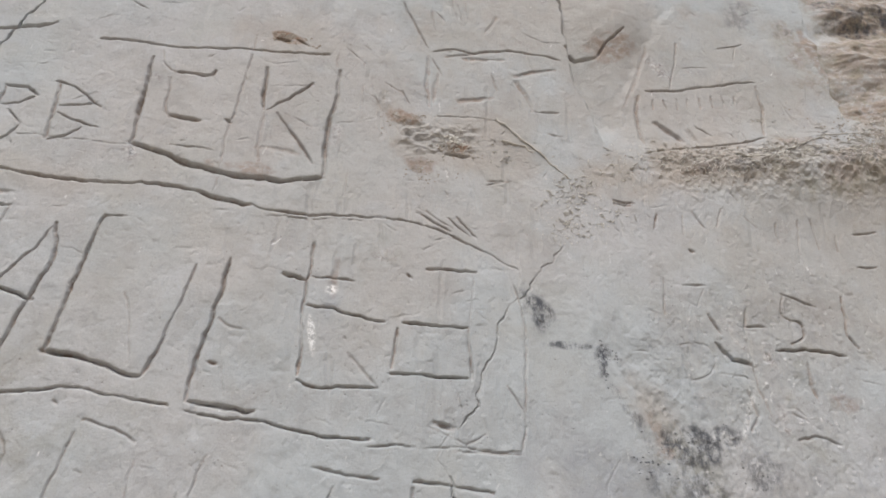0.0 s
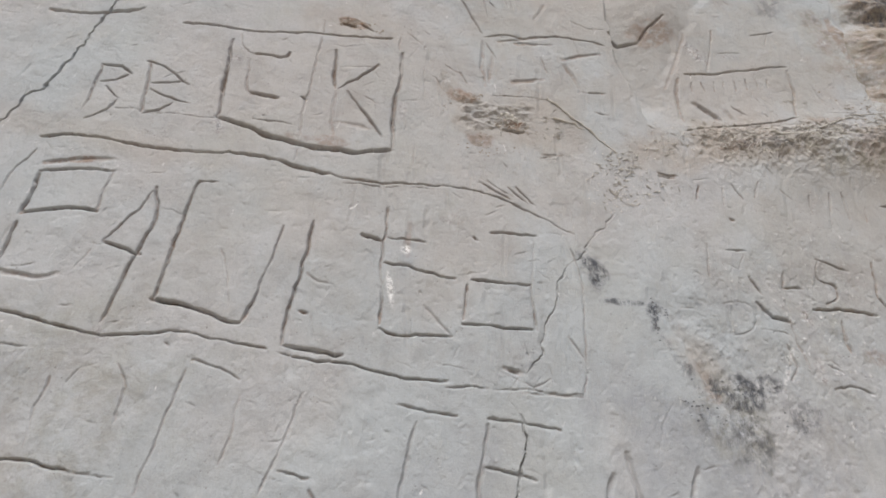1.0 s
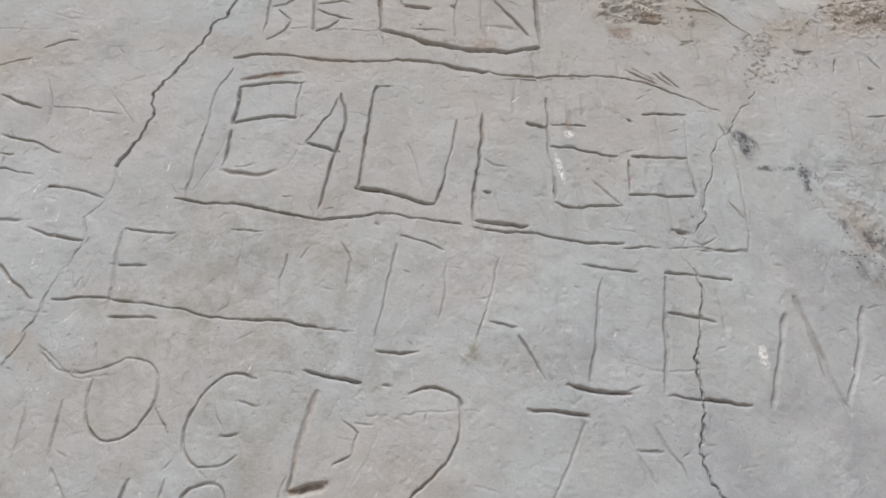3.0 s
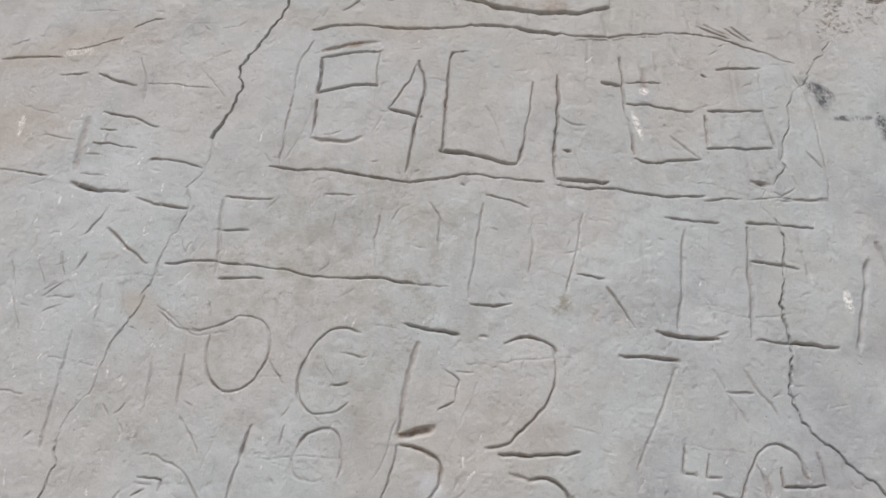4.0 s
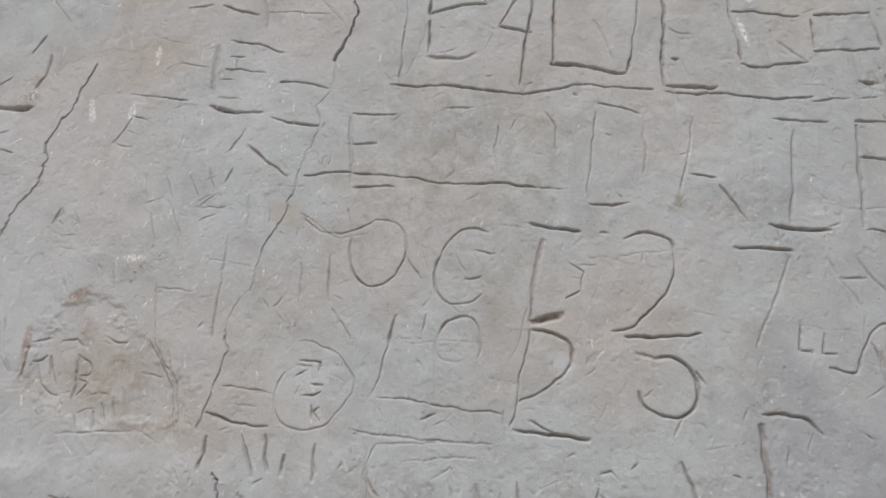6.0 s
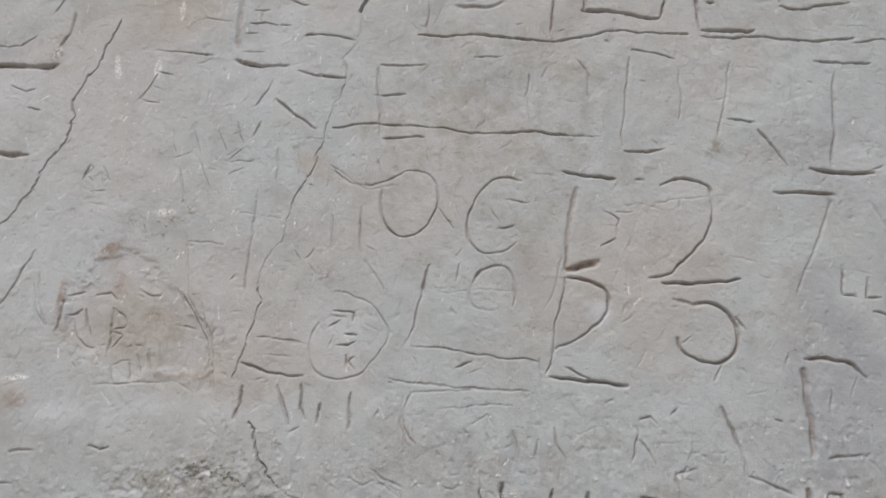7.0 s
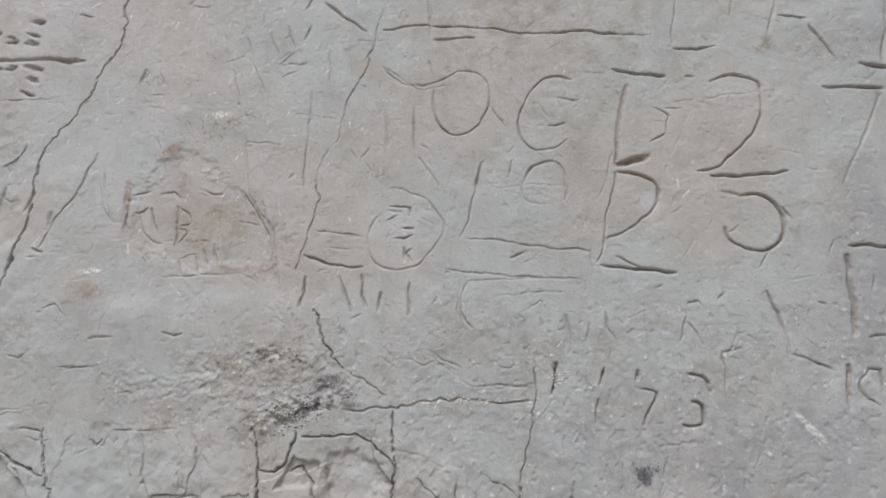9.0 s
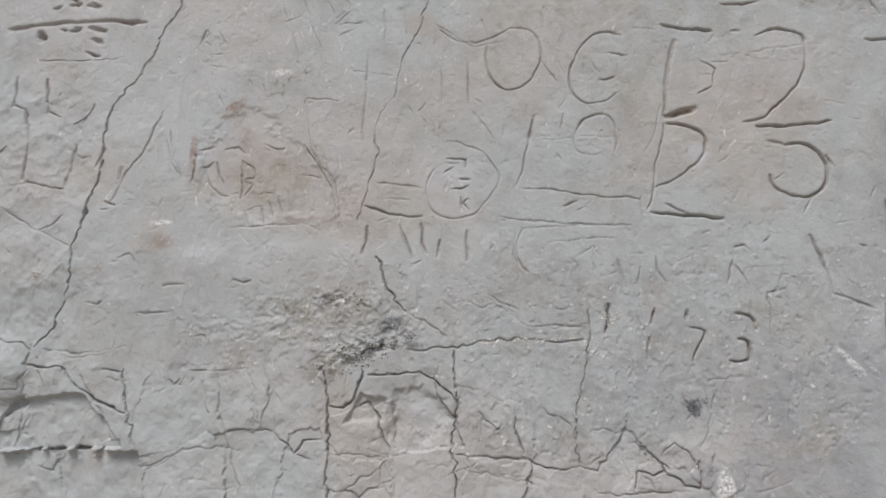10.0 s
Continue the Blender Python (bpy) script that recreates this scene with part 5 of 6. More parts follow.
crack(7, 13, (-1.655, 1.916), (-1.667, 1.862), (-1.664, 1.787), (-1.673, 1.738), (-1.695, 1.691), (-1.704, 1.643))
crack(6.5, 13, (-1.704, 1.643), (-1.719, 1.608), (-1.721, 1.55), (-1.741, 1.493), (-1.76, 1.437), (-1.79, 1.41))
inscription("foot_rock_cracks", "joints splitting the fractured foot of the rock face", "crack")
stroke("crack")
crack(3.6, 14, (-0.698, 1.456), (-0.704, 1.343), (-0.726, 1.294), (-0.736, 1.206), (-0.736, 1.165))
stroke("crack")
crack(5.8, 16, (-1.201, 1.351), (-1.193, 1.278), (-1.194, 1.116), (-1.194, 1.04))
stroke("crack")
crack(5, 14, (-0.948, 1.373), (-0.948, 1.291), (-0.96, 1.201), (-0.957, 1.152), (-0.965, 1.06))
stroke("crack")
crack(3.6, 10, (-1.038, 1.376), (-0.953, 1.378), (-0.879, 1.391), (-0.704, 1.379))
stroke("crack")
crack(6, 10, (-1.114, 1.332), (-1.018, 1.334), (-0.966, 1.301), (-0.947, 1.27))
stroke("crack")
crack(5.8, 14, (-0.63, 1.203), (-0.604, 1.174), (-0.582, 1.155))
stroke("crack")
crack(5, 7, (-1.413, 1.359), (-1.409, 1.305), (-1.402, 1.258), (-1.393, 1.24), (-1.375, 1.169), (-1.363, 1.117))
stroke("crack")
crack(5, 7, (-1.393, 1.24), (-1.343, 1.238), (-1.298, 1.239))
stroke("crack")
crack(4, 5, (-1.356, 1.357), (-1.338, 1.313), (-1.332, 1.245))
stroke("crack")
crack(4, 5, (-1.316, 1.35), (-1.299, 1.291), (-1.293, 1.234))
stroke("crack")
crack(6, 8, (-1.293, 1.234), (-1.26, 1.197), (-1.238, 1.217), (-1.206, 1.221))
stroke("crack")
crack(5, 6, (-1.26, 1.197), (-1.222, 1.181))
stroke("crack")
crack(4, 6, (-1.548, 1.168), (-1.509, 1.183), (-1.476, 1.203), (-1.403, 1.211))
stroke("crack")
crack(4, 6, (-1.2, 1.196), (-1.152, 1.186), (-1.083, 1.188))
stroke("crack")
crack(4, 6, (-1.083, 1.19), (-1.051, 1.192), (-0.999, 1.198), (-0.968, 1.199))
stroke("crack")
crack(5, 7, (-1.083, 1.19), (-1.094, 1.163), (-1.075, 1.112))
stroke("crack")
crack(6, 8, (-1.201, 1.131), (-1.158, 1.125), (-1.132, 1.115), (-1.116, 1.129), (-1.084, 1.133))
stroke("crack")
crack(7, 9, (-1.194, 1.277), (-1.167, 1.271), (-1.139, 1.306), (-1.123, 1.337))
stroke("crack")
crack(7, 9, (-1.135, 1.28), (-1.113, 1.285), (-1.097, 1.269), (-1.087, 1.228), (-1.078, 1.197))
stroke("crack")
crack(6, 8, (-0.96, 1.189), (-0.917, 1.18), (-0.841, 1.177), (-0.811, 1.166), (-0.767, 1.155), (-0.745, 1.16))
stroke("crack")
crack(4, 5, (-0.964, 1.155), (-0.928, 1.164), (-0.897, 1.178))
stroke("crack")
crack(4, 5, (-0.949, 1.16), (-0.848, 1.143), (-0.809, 1.128))
stroke("crack")
crack(7, 7, (-0.913, 1.258), (-0.893, 1.237), (-0.884, 1.222), (-0.868, 1.231))
stroke("crack")
crack(8, 8, (-0.846, 1.251), (-0.838, 1.216), (-0.835, 1.181))
stroke("crack")
crack(5, 7, (-0.742, 1.16), (-0.707, 1.154), (-0.69, 1.182), (-0.675, 1.192), (-0.653, 1.211))
stroke("crack")
crack(7, 9, (-0.634, 1.2), (-0.603, 1.175), (-0.591, 1.151), (-0.611, 1.142), (-0.634, 1.152), (-0.643, 1.115))
stroke("crack")
crack(6, 8, (-0.588, 1.18), (-0.567, 1.194), (-0.544, 1.179), (-0.532, 1.159))
stroke("crack")
crack(6, 8, (-0.591, 1.151), (-0.56, 1.122), (-0.532, 1.117), (-0.531, 1.169))
stroke("crack")
crack(5, 6, (-0.711, 1.116), (-0.643, 1.113), (-0.575, 1.115))
stroke("crack")
crack(5, 6, (-0.799, 1.264), (-0.76, 1.243), (-0.741, 1.228))
stroke("crack")
crack(4, 5, (-0.952, 1.305), (-0.932, 1.299), (-0.9, 1.296))
stroke("crack")
crack(7, 8, (-1.645, 1.361), (-1.604, 1.357))
stroke("crack")
crack(7, 7, (-1.513, 1.339), (-1.501, 1.325), (-1.49, 1.336))
stroke("crack")
crack(5, 6, (-1.775, 1.408), (-1.732, 1.402), (-1.695, 1.392))
stroke("crack")
crack(5, 5, (-0.712, 1.222), (-0.681, 1.226), (-0.653, 1.211))
stroke("crack")
crack(4, 5, (-0.666, 1.182), (-0.658, 1.153), (-0.64, 1.138))
stroke("crack")
crack(5, 6, (-1.18, 1.115), (-1.137, 1.144), (-1.084, 1.168))
stroke("crack")
crack(4, 4, (-1.588, 1.174), (-1.579, 1.121))
stroke("crack")
crack(9, 12, (-1.802, 1.374), (-1.729, 1.365), (-1.696, 1.326), (-1.629, 1.291), (-1.596, 1.274))
stroke("crack")
crack(10, 12, (-1.603, 1.361), (-1.592, 1.29), (-1.573, 1.215))
stroke("crack")
crack(6, 8, (-1.799, 1.413), (-1.799, 1.368), (-1.81, 1.319), (-1.822, 1.217))
stroke("crack")
crack(7, 8, (-1.881, 1.428), (-1.818, 1.419), (-1.798, 1.402))
stroke("crack")
crack(6, 7, (-1.871, 1.332), (-1.822, 1.328), (-1.799, 1.363))
stroke("crack")
crack(6, 6, (-1.57, 1.176), (-1.536, 1.175), (-1.509, 1.191), (-1.487, 1.188))
stroke("crack")
crack(5, 5, (-1.476, 1.199), (-1.454, 1.208), (-1.409, 1.209), (-1.365, 1.203))
stroke("crack")
crack(4, 4, (-1.445, 1.133), (-1.407, 1.134), (-1.352, 1.137))
stroke("crack")
crack(4, 4, (-1.509, 1.152), (-1.511, 1.12))
stroke("crack")
crack(5, 5, (-1.634, 1.346), (-1.604, 1.341), (-1.589, 1.34), (-1.592, 1.351))
stroke("crack")
crack(4, 4, (-1.764, 1.41), (-1.733, 1.4), (-1.724, 1.406))
stroke("crack")
crack(4, 4, (-1.744, 1.381), (-1.714, 1.388), (-1.643, 1.39))
stroke("crack")
crack(4, 4, (-1.721, 1.393), (-1.661, 1.397), (-1.596, 1.403))
stroke("crack")
crack(4, 4, (-1.312, 1.342), (-1.295, 1.311), (-1.284, 1.28))
stroke("crack")
crack(5, 4, (-1.345, 1.311), (-1.328, 1.281), (-1.324, 1.255))
stroke("crack")
crack(4, 4, (-1.687, 1.268), (-1.665, 1.296), (-1.655, 1.318))
stroke("crack")
crack(4, 4, (-1.524, 1.362), (-1.516, 1.329))
stroke("crack")
crack(5, 5, (-1.505, 1.331), (-1.487, 1.325), (-1.48, 1.337))
stroke("crack")
crack(5, 5, (-1.787, 1.327), (-1.805, 1.268), (-1.818, 1.22))
stroke("crack")
crack(6, 7, (-1.773, 1.182), (-1.743, 1.172), (-1.739, 1.192))
stroke("crack")
crack(4, 4, (-1.754, 1.162), (-1.752, 1.124))
stroke("crack")
crack(4, 4, (-1.816, 1.137), (-1.809, 1.183), (-1.792, 1.197))
stroke("crack")
crack(5, 5, (-0.665, 1.423), (-0.663, 1.443))
stroke("crack")
crack(4, 4, (-0.88, 1.469), (-0.86, 1.447), (-0.825, 1.428), (-0.81, 1.414), (-0.774, 1.41), (-0.732, 1.412), (-0.702, 1.408))
stroke("crack")
crack(4, 4, (-1.117, 1.199), (-1.085, 1.189), (-1.074, 1.199))
stroke("crack")
crack(5, 6, (-1.08, 1.192), (-1.086, 1.164), (-1.07, 1.144), (-1.066, 1.113))
stroke("crack")
crack(5, 5, (-1.212, 1.131), (-1.17, 1.129), (-1.128, 1.116), (-1.102, 1.133), (-1.065, 1.149))
stroke("crack")
crack(4, 4, (-0.894, 1.289), (-0.869, 1.278), (-0.85, 1.252))
stroke("crack")
crack(4, 4, (-0.906, 1.254), (-0.886, 1.243))
stroke("crack")
crack(4, 5, (-0.904, 1.254), (-0.911, 1.2))
stroke("crack")
crack(4, 4, (-0.945, 1.183), (-0.921, 1.161), (-0.906, 1.156))
stroke("crack")
crack(4, 4, (-1.013, 1.171), (-0.961, 1.167))
stroke("crack")
crack(4, 4, (-0.921, 1.151), (-0.861, 1.152), (-0.802, 1.138))
stroke("crack")
crack(5, 5, (-0.716, 1.165), (-0.698, 1.181), (-0.698, 1.187))
stroke("crack")
crack(4, 4, (-0.761, 1.158), (-0.752, 1.144))
stroke("crack")
crack(5, 5, (-0.635, 1.156), (-0.622, 1.137), (-0.609, 1.12))
stroke("crack")
crack(5, 6, (-0.63, 1.208), (-0.614, 1.222))
stroke("crack")
crack(4, 4, (-0.617, 1.184), (-0.614, 1.172))
stroke("crack")
crack(4, 4, (-0.526, 1.191), (-0.509, 1.214), (-0.497, 1.233))
stroke("crack")
crack(4, 4, (-0.497, 1.233), (-0.464, 1.229))
stroke("crack")
crack(4, 4, (-0.529, 1.163), (-0.527, 1.135), (-0.534, 1.118))
stroke("crack")
crack(3.5, 3, (-0.666, 1.123), (-0.6, 1.114), (-0.544, 1.113))
stroke("crack")
crack(4, 3, (-0.884, 1.479), (-0.855, 1.451), (-0.818, 1.428))

inscription("rock_notch", "undercut brown notch below a small rock knob", "notch")
stroke("notch")
cut(20, 13, (0.455, 3.125), (0.48, 3.102), (0.528, 3.106))
cut(14, 9, (0.528, 3.106), (0.55, 3.141), (0.593, 3.185))

# ---- small nicks, pits and scratches all over, left to the face itself ----
STROKE_COUNT = len(strokes)
keep_owner = owner.copy()
for k in range(1500):
    x, z = rng.uniform(X0, X1), rng.uniform(Z0, Z1)
    a, ln = rng.normal(0.0, 0.5), abs(rng.normal(0.012, 0.012)) + 0.003
    if rng.random() < 0.25:
        a = rng.uniform(0.9, 2.2)
    dx, dz = 0.5 * ln * math.cos(a), 0.5 * ln * math.sin(a)
    cut(rng.uniform(3.5, 7), rng.uniform(0.8, 2.6), (x - dx, z - dz), (x + dx, z + dz), dust=0.25)
for k in range(90):
    x, z = rng.uniform(-0.2, 1.0), rng.uniform(2.05, 3.0)
    ln, a = rng.uniform(0.05, 0.15), rng.normal(1.62, 0.12)
    cut(rng.uniform(12, 30), rng.uniform(1.2, 3.0), (x, z), (x + ln * math.cos(a), z + ln * math.sin(a)), dust=0.0)
for k in range(1000):
    x, z = rng.uniform(X0, X1), rng.uniform(Z0, Z1)
    if rng.random() < 0.5:
        x, z = rng.normal(-1.25, 0.25), rng.normal(2.1, 0.4)
    a, ln = rng.normal(1.2, 0.5), abs(rng.normal(0.006, 0.009)) + 0.002
    dx, dz = 0.5 * ln * math.cos(a), 0.5 * ln * math.sin(a)
    cut(rng.uniform(3, 6), rng.uniform(0.3, 0.9), (x - dx, z - dz), (x + dx, z + dz), dust=rng.uniform(0.5, 1.2), key="scuffed")
for k in range(160):
    x, z = rng.uniform(X0, X1), rng.uniform(Z0, Z1)
    a, ln = rng.uniform(-0.35, 0.25) + (1.45 if rng.random() < 0.4 else 0.0), rng.uniform(0.03, 0.14)
    dx, dz = 0.5 * ln * math.cos(a), 0.5 * ln * math.sin(a)
    cut(rng.uniform(3.5, 6), rng.uniform(0.8, 1.8), (x - dx, z - dz), (x + rng.normal(0, 0.006), z + rng.normal(0, 0.004)), (x + dx, z + dz), dust=0.2)
owner[:] = keep_owner

relief = base - carve
SY = FACE - relief

# ---- the relief becomes meshes: the face, its stones, and each carved stroke ----
hy, hx = np.gradient(relief, STEP)
NRM = np.stack([-hx, -np.ones_like(hx), -hy], -1)
NRM /= np.linalg.norm(NRM, axis=-1, keepdims=True)
qx, qz = GX[:-1, :-1] + STEP / 2, GZ[:-1, :-1] + STEP / 2
right_edge = np.interp(zs, [1.0, 1.42, 1.70, 1.86, 2.1, 2.2, 3.5], [-0.14, 0.05, 0.40, 0.72, 0.96, 1.02, 1.55])[:-1, None]
left_edge = np.interp(zs, [1.0, 2.24, 2.36, 2.70, 2.82, 2.95, 3.1, 3.3], [-2.01, -2.01, -1.88, -1.78, -1.5, -1.15, -0.86, -0.8])[:-1, None]
inside = (qx < right_edge) & (qx > left_edge) & (qz < 3.14 + 0.185 * (qx + 0.78))
quad_owner = owner[:-1, :-1].copy()
stone_here = (broken[:-1, :-1] > 0.9) & (quad_owner < 0)
quad_owner[stone_here] = 100000 + cell[:-1, :-1][stone_here]
jj, ii = np.nonzero(inside)
own = quad_owner[jj, ii]
order = np.argsort(own, kind="stable")
jj, ii, own = jj[order], ii[order], own[order]
bounds = np.flatnonzero(np.r_[True, own[1:] != own[:-1], True])


def relief_mesh(name, j, i, origin):
    """The quads (j, i) of the relief as a mesh, its places relative to origin."""
    a = j * NX + i
    quads = np.stack([a, a + 1, a + NX + 1, a + NX], 1)
    used, quads = np.unique(quads, return_inverse=True)
    quads = quads.reshape(-1, 4)
    co = np.stack([GX.ravel()[used], SY.ravel()[used], GZ.ravel()[used]], 1) - np.array(origin)
    me = bpy.data.meshes.new(name)
    me.vertices.add(len(used))
    me.vertices.foreach_set("co", co.astype(np.float32).ravel())
    me.loops.add(quads.size)
    me.loops.foreach_set("vertex_index", quads.astype(np.int32).ravel())
    me.polygons.add(len(quads))
    me.polygons.foreach_set("loop_start", np.arange(0, quads.size, 4, dtype=np.int32))
    me.polygons.foreach_set("use_smooth", np.ones(len(quads), bool))
    me.update(calc_edges=True)
    for key, values in shade.items():
        me.attributes.new(key, "FLOAT", "POINT").data.foreach_set("value", values.ravel()[used].astype(np.float32))
    me.normals_split_custom_set_from_vertices(NRM.reshape(-1, 3)[used].astype(np.float32))
    me.materials.append(STONE)
    return me


pieces = {int(own[s]): (jj[s:e], ii[s:e]) for s, e in zip(bounds, bounds[1:])}
stones = {k: pieces.pop(k) for k in [k for k in pieces if k >= 100000]}
face, specks = pieces.pop(-1), []


def split(j, i):
    """The connected patches of a set of quads, specks set aside."""
    left = set(zip(j.tolist(), i.tolist()))
    patches = []
    while left:
        todo, patch = [left.pop()], []
        while todo:
            a, b = todo.pop()
            patch.append((a, b))
            for q in ((a + 1, b), (a - 1, b), (a, b + 1), (a, b - 1), (a + 1, b + 1), (a - 1, b - 1), (a + 1, b - 1), (a - 1, b + 1)):
                if q in left:
                    left.remove(q)
                    todo.append(q)
        patches.append(patch)
    patches.sort(key=len, reverse=True)
    whole = [patches[0]]
    for patch in patches[1:]:
        (whole if len(patch) > 25 else specks).append(patch)
    return [(np.array([a for a, b in patch]), np.array([b for a, b in patch])) for patch in whole]


made = {}
for key, quads in pieces.items():
    for j, i in split(*quads):
        made.setdefault(strokes[key][1], []).append((strokes[key][0], j, i))
if specks:
    lost = np.array([q for patch in specks for q in patch])
    face = np.r_[face[0], lost[:, 0]], np.r_[face[1], lost[:, 1]]
cliff = tagged(new("cliff_face", relief_mesh("cliff_face", *face, (0, 0, 0))),
               "weathered grey-buff sandstone cliff face covered in carvings", "cliff", kind="structure")
for j, i in stones.values():
    if len(j) > 150:
        at = Vector((float(xs[i].mean()), FACE, float(zs[j].mean())))
        ob = new("stone", relief_mesh("stone", j, i, at))
        ob.location, ob.parent = at, cliff
    else:
        ob = new("stone_chip", relief_mesh("stone_chip", j, i, (0, 0, 0)))
        ob.parent = cliff
for k, parts in made.items():
    name, label, category = things[k]
    at = Vector((float(np.mean([xs[i].mean() for _, j, i in parts])), FACE, float(min(zs[j].min() for _, j, i in parts))))
    if len(parts) == 1:
        thing = new(name, relief_mesh(name, parts[0][1], parts[0][2], at))
    else:
        thing = new(name)
        thing.empty_display_size = 0.05
        for part_name, j, i in parts:
            child = new(part_name, relief_mesh(part_name, j, i, at))
            child.parent = thing
    thing.location = at
    tagged(thing, label, category, group="cracks in the cliff" if category == "crack" else "carvings on the cliff")


def surface(x, z):
    """The face's y at (x, z)."""
    return float(SY[min(max(int(round((z - Z0) / STEP)), 0), NZ - 1), min(max(int(round((x - X0) / STEP)), 0), NX - 1)])


# ---- grit, lichen and roots that cling to the face ----
def clump(name, label, category, mat, x, z, rx, rz, count, size, turn=0.0, seed=1, kind="stuff"):
    """A drift of small angular crumbs held by the rock; one mesh."""
    r = random.Random(seed)
    verts, faces = [], []
    c, s = math.cos(radians(turn)), math.sin(radians(turn))
    for _ in range(count):
        if _ % 7 == 0:
            ha, hb = r.gauss(0, 0.45) * rx, r.gauss(0, 0.45) * rz
        a, b = ha + r.gauss(0, 0.10) * rx, hb + r.gauss(0, 0.2) * rz
        px, pz = x + a * c - b * s, z + a * s + b * c
        py = surface(px, pz)
        k = size * r.uniform(0.25, 1.0)
        q = Euler((r.uniform(0, 6.3), r.uniform(0, 6.3), r.uniform(0, 6.3))).to_matrix()
        n0 = len(verts)
        for v in ((1, 0, 0), (-1, 0, 0), (0, 1, 0), (0, -1, 0), (0, 0, 1), (0, 0, -1)):
            w = q @ (Vector(v) * k * r.uniform(0.55, 1.2))
            verts.append((px + 1.2 * w.x, py - 0.05 * k + 0.5 * w.y, pz + 0.8 * w.z))
        for f in ((0, 2, 4), (2, 1, 4), (1, 3, 4), (3, 0, 4), (2, 0, 5), (1, 2, 5), (3, 1, 5), (0, 3, 5)):
            faces.append(tuple(n0 + i for i in f))
    me = bpy.data.meshes.new(name)
    me.from_pydata(verts, [], faces)
    me.materials.append(mat)
    return tagged(new(name, me), label, category, kind=kind)


def root(name, label, pts, radius, seed=1):
    """A thin dry rootlet lying on the rock, as a tapering tube."""
    r = random.Random(seed)
    fine = []
    for (ax, az), (bx, bz) in zip(pts, pts[1:]):
        for k in range(5):
            f = k / 5
            fine.append((ax + f * (bx - ax) + r.gauss(0, 0.0022), az + f * (bz - az) + r.gauss(0, 0.0022)))
    fine.append(pts[-1])
    bm = bmesh.new()
    rings = []
    for k, (x, z) in enumerate(fine):
        rad = radius * (1 - 0.7 * k / len(fine)) * r.uniform(0.75, 1.25)
        y = surface(x, z) - 0.5 * rad
        rings.append([bm.verts.new((x + 0.7 * rad * math.cos(a), y + rad * math.sin(a), z + 0.9 * rad * math.cos(a))) for a in (0, 1.05, 2.1, 3.14, 4.2, 5.2)])
    for p, q in zip(rings, rings[1:]):
        for a in range(6):
            bm.faces.new((p[a], p[(a + 1) % 6], q[(a + 1) % 6], q[a]))
    bm.faces.new(rings[0])
    bm.faces.new(rings[-1][::-1])
    bmesh.ops.recalc_face_normals(bm, faces=bm.faces)
    me = bpy.data.meshes.new(name)
    bm.to_mesh(me)
    bm.free()
    me.materials.append(STRAW)
    return tagged(new(name, me), label, "root")


def fibres(name, label, mat, x, z, rx, rz, count, length, turn=0.0, seed=1):
    """A mat of thin dry fibres and flakes caught on the rock; one mesh of bent slivers."""
    r = random.Random(seed)
    verts, faces = [], []
    c, s = math.cos(radians(turn)), math.sin(radians(turn))
    for k in range(count):
        if k % 6 == 0:
            ha, hb = r.gauss(0, 0.45) * rx, r.gauss(0, 0.45) * rz
        a, b = ha + r.gauss(0, 0.12) * rx, hb + r.gauss(0, 0.25) * rz
        px, pz, way = x + a * c - b * s, z + a * s + b * c, r.gauss(0.2, 0.8)
        ln, th = length * r.uniform(0.3, 1.0), r.uniform(0.0006, 0.0014)
        n0 = len(verts)
        for i in range(4):
            qx, qz = px + ln * (i / 3 - 0.5) * math.cos(way), pz + ln * (i / 3 - 0.5) * math.sin(way)
            way += r.gauss(0, 0.25)
            y = surface(qx, qz) - th * r.uniform(0.3, 2.0)
            wd = th * (1.0 if 0 < i < 3 else 0.4)
            verts += [(qx - wd * math.sin(way), y, qz + wd * math.cos(way)), (qx, y - wd, qz), (qx + wd * math.sin(way), y, qz - wd * math.cos(way))]
        for i in range(3):
            for e in range(3):
                faces.append((n0 + 3 * i + e, n0 + 3 * i + (e + 1) % 3, n0 + 3 * i + 3 + (e + 1) % 3, n0 + 3 * i + 3 + e))
    me = bpy.data.meshes.new(name)
    me.from_pydata(verts, [], faces)
    me.materials.append(mat)
    return tagged(new(name, me), label, "dry fibres", kind="stuff")


fibres("dry_fibres", "pale dry rootlets matted along a dusty ledge", STRAW, 0.86, 2.845, 0.34, 0.05, 420, 0.020, 7, 31)
fibres("dry_fibres", "pale dry rootlets on rough brown rock", STRAW, 1.15, 2.93, 0.24, 0.07, 200, 0.022, 10, 32)
fibres("dry_fibres", "pale flakes and rootlets down the rock", STRAW, 0.45, 2.70, 0.08, 0.10, 150, 0.014, -50, 33)
fibres("dry_fibres", "short rootlets round a pale knob", STRAW, 0.22, 2.83, 0.10, 0.05, 90, 0.014, 0, 34)
fibres("dry_fibres", "grey crumbly fibres among lichen", STRAW, -1.13, 1.42, 0.12, 0.06, 60, 0.009, 15, 35)
fibres("dry_fibres", "pale scratches and fibres by the recess", STRAW, -1.30, 1.95, 0.12, 0.06, 25, 0.008, 0, 36)
root("dry_root", "pale dry root clinging to the rock face", [(0.284, 2.89), (0.31, 2.87), (0.356, 2.831), (0.401, 2.79), (0.428, 2.758), (0.437, 2.732)], 0.0028, 3)
root("dry_root", "short pale rootlet on dusty rock", [(0.295, 2.835), (0.33, 2.83), (0.36, 2.815)], 0.003, 4)
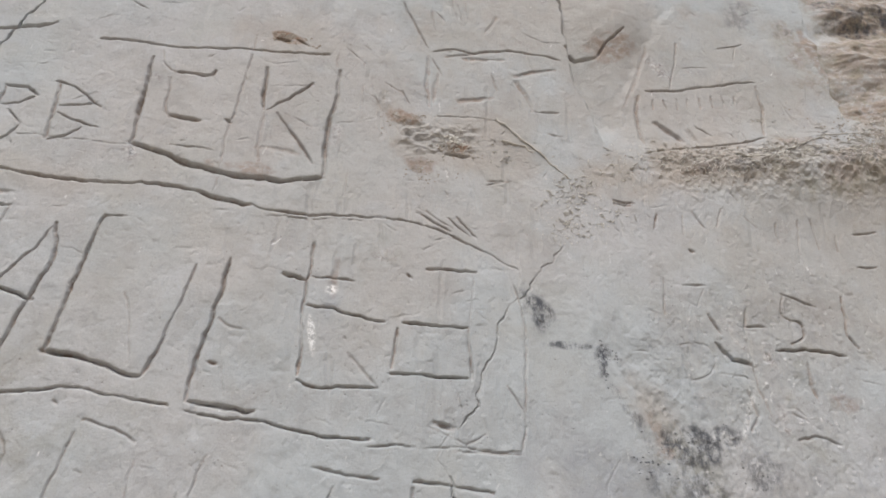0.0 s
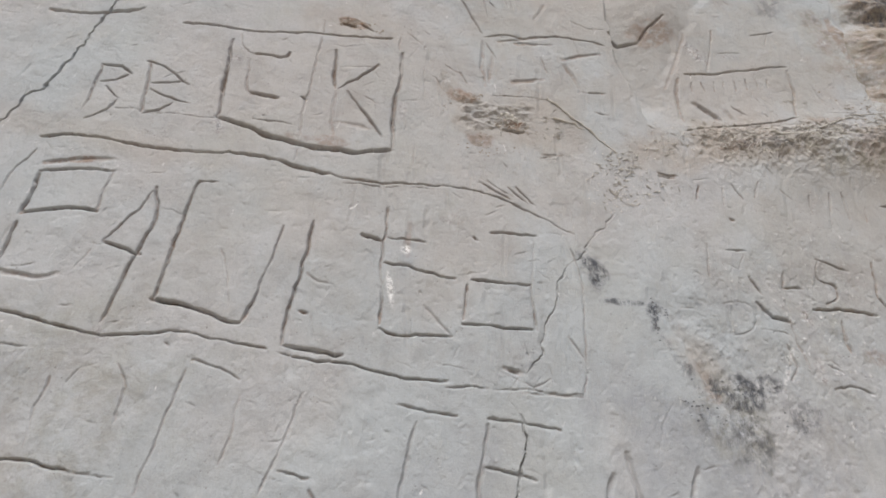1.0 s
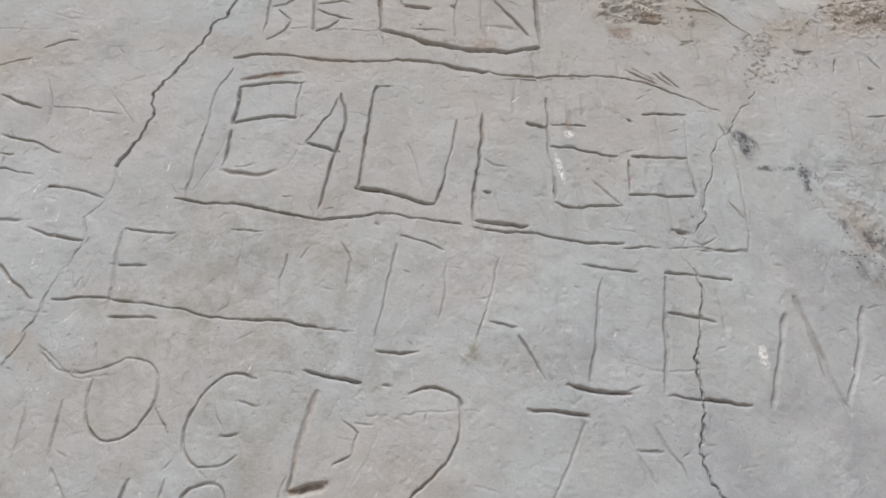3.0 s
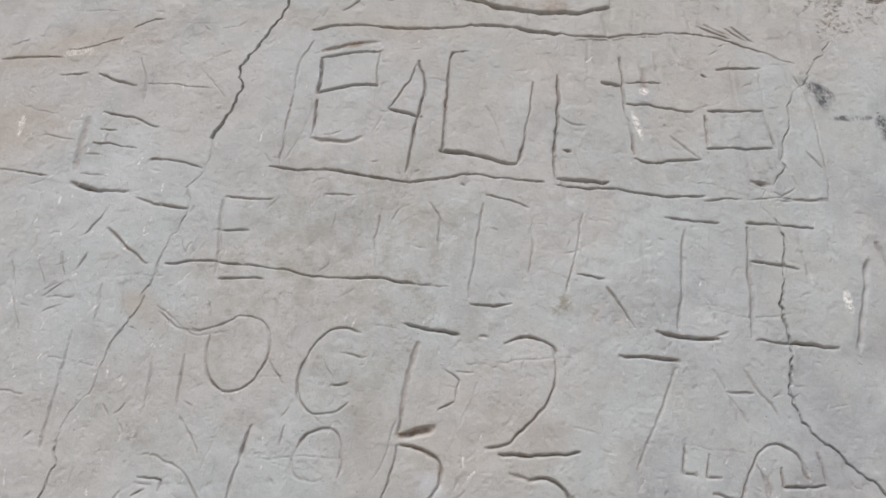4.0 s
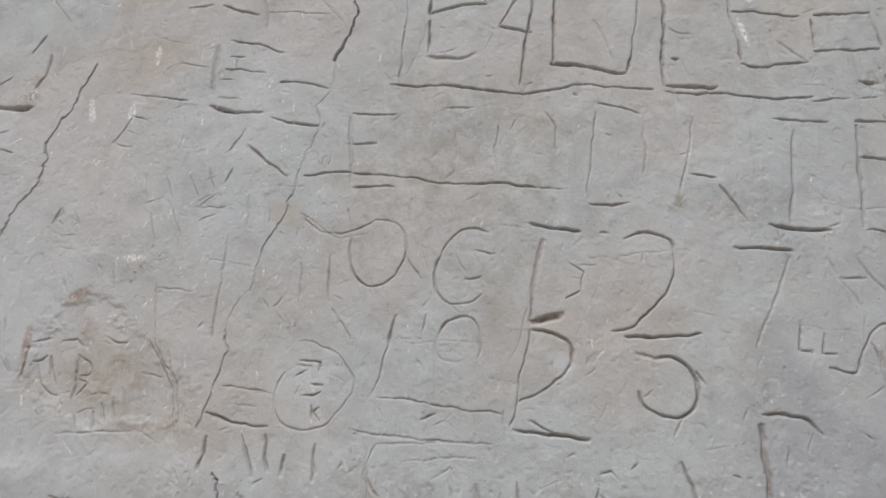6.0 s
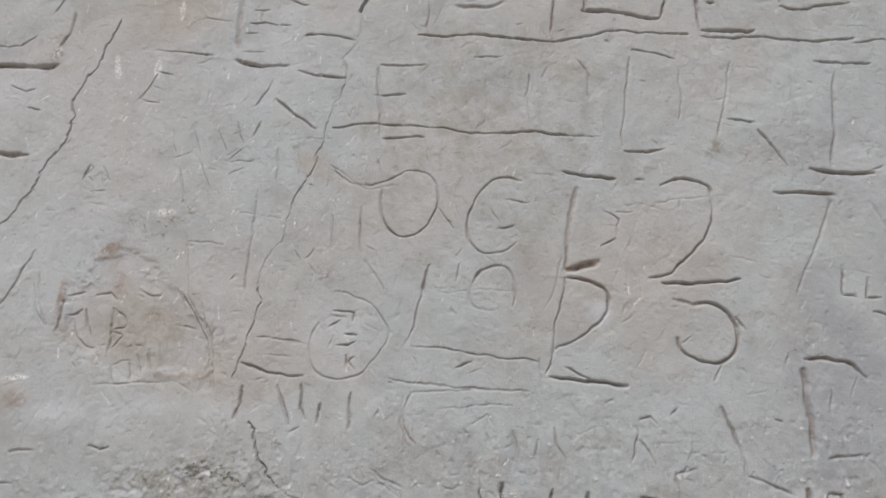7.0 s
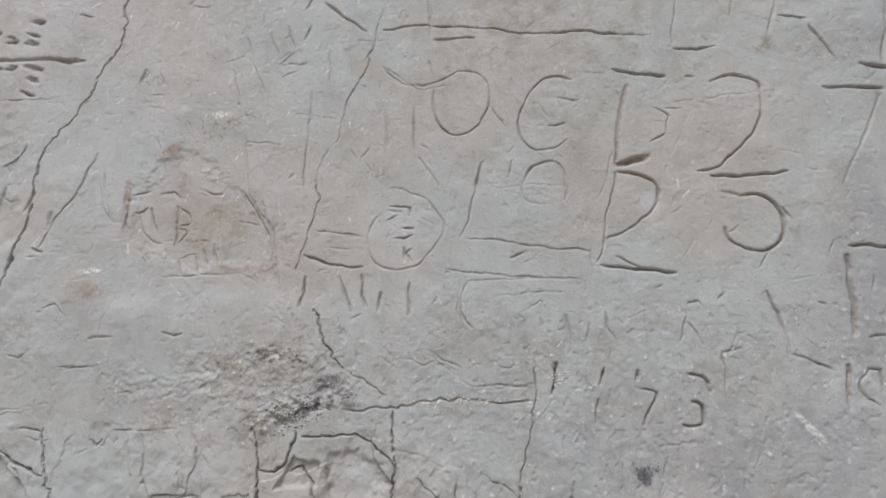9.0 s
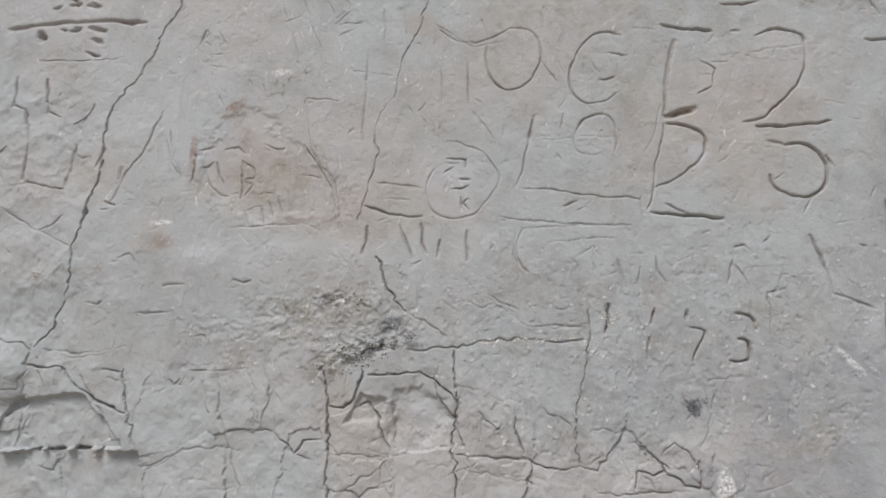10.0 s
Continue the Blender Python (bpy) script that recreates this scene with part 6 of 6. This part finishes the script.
root("dry_root", "thin straw-coloured root on the dusty ledge", [(0.93, 2.875), (0.99, 2.905), (1.05, 2.93), (1.12, 2.935)], 0.0026, 5)
root("dry_root", "thin straw-coloured root on the dusty ledge", [(0.80, 2.85), (0.86, 2.84), (0.92, 2.853)], 0.0035, 6)
clump("insect_nest", "small brown mud nest on the rock above the frame", "nest", DUST, -0.168, 3.052, 0.05, 0.018, 110, 0.004, -15, 11)
clump("pale_knob", "small pale crusty knob on dusty rock", "rock crust", PALE, 0.194, 2.829, 0.026, 0.010, 80, 0.006, -5, 12)
clump("grit_patch", "dark brown grit under a pale knob", "grit", DUST, 0.205, 2.800, 0.05, 0.02, 110, 0.0035, 0, 13)
clump("grit_patch", "brown crumbly grit stuck to the rock", "grit", DUST, 0.09, 2.866, 0.07, 0.025, 110, 0.003, 0, 14)
clump("grit_patch", "fine brown grit stuck to the rock", "grit", DUST, 0.125, 2.747, 0.08, 0.03, 90, 0.0028, 0, 15)
clump("grit_drift", "brown grit and rootlets along a dusty ledge", "grit", DUST, 0.86, 2.84, 0.34, 0.05, 520, 0.0026, 7, 16)
clump("grit_drift", "brown rubble on the rough upper rock", "grit", DUST, 1.2, 2.96, 0.22, 0.09, 420, 0.0035, 10, 17)
clump("grit_drift", "pale flakes along a dusty ledge", "grit", PALE, 0.80, 2.83, 0.40, 0.08, 150, 0.003, 7, 18)
clump("grit_drift", "pale flakes scattered down the rock", "grit", PALE, 0.44, 2.68, 0.10, 0.10, 110, 0.003, -40, 19)
clump("lichen_patch", "dark lichen crust on a crumbling rock lip", "lichen", LICHEN, -1.115, 1.375, 0.085, 0.028, 260, 0.0030, 18, 20)
clump("lichen_patch", "grey-green lichen crust on crumbly rock", "lichen", LICHEN, -1.17, 1.475, 0.08, 0.025, 60, 0.0028, 0, 21)
clump("lichen_patch", "pale crumbs among lichen on the rock", "grit", PALE, -1.15, 1.40, 0.13, 0.05, 90, 0.0026, 10, 22)
clump("lichen_patch", "dark lichen crust over stained rock", "lichen", SOOT, 0.60, 2.235, 0.12, 0.06, 90, 0.003, -10, 23)
clump("lichen_patch", "black crust on a slab edge", "lichen", SOOT, 0.459, 2.378, 0.025, 0.035, 40, 0.003, 0, 24)
clump("lichen_patch", "small black crust on grey rock", "lichen", SOOT, -0.523, 1.258, 0.026, 0.018, 70, 0.003, 0, 25)
clump("grit_patch", "grey crumbs along a thin joint", "grit", PALE, -0.80, 1.385, 0.16, 0.008, 130, 0.003, 0, 26)
clump("grit_patch", "pale crumbs on grey rock", "grit", PALE, -0.65, 1.42, 0.03, 0.02, 40, 0.0035, 0, 27)

# ---- the rest of the cliff, and the ground before it ----
bm = bmesh.new()
NXC, NZC = 170, 92
grid = []
for j in range(NZC):
    row = []
    for i in range(NXC):
        x, z = -9 + 18 * i / (NXC - 1), -0.2 + 8.2 * j / (NZC - 1)
        p = Vector((x, 0, z))
        behind = np.interp(z, [0.9, 1.0, 2.24, 2.70, 2.95, 3.3], [-9, -2.0, -2.0, -1.78, -1.15, -0.8]) < x < np.interp(z, [1.0, 1.7, 2.1, 3.5, 3.6], [-0.14, 0.4, 0.96, 1.55, -9])
        behind = behind and 1.0 < z < 3.14 + 0.185 * (x + 0.78)
        y = FACE + (0.07 if behind else -0.012) + 0.02 * noise.noise(p * 1.2) * (not behind) + 0.012 * noise.noise(p * 5) * (not behind) + 0.5 * max(0.0, abs(x + 0.3) - 2.5) * (0.25 + 0.2 * noise.noise(p * 0.5)) + 0.25 * max(0, z - 4.2)
        row.append(bm.verts.new((x, y, z)))
    grid.append(row)
for j in range(NZC - 1):
    for i in range(NXC - 1):
        bm.faces.new((grid[j][i], grid[j][i + 1], grid[j + 1][i + 1], grid[j + 1][i]))
me = bpy.data.meshes.new("cliff_rest")
bm.to_mesh(me)
bm.free()
me.materials.append(STONE)
tagged(new("cliff_rest", me), "plain sandstone cliff carrying on round the carved face", "cliff", kind="structure")
# ground sheet out of view, added so that light bounces up the face
bm = bmesh.new()
bmesh.ops.create_grid(bm, x_segments=40, y_segments=40, size=60)
for v in bm.verts:
    v.co.z = 0.03 * noise.noise(v.co * 0.4)
me = bpy.data.meshes.new("ground")
bm.to_mesh(me)
bm.free()
me.materials.append(SOIL)
tagged(new("ground", me), "unseen pale sandy ground sheet, added to bounce light onto the cliff", "ground", kind="structure")
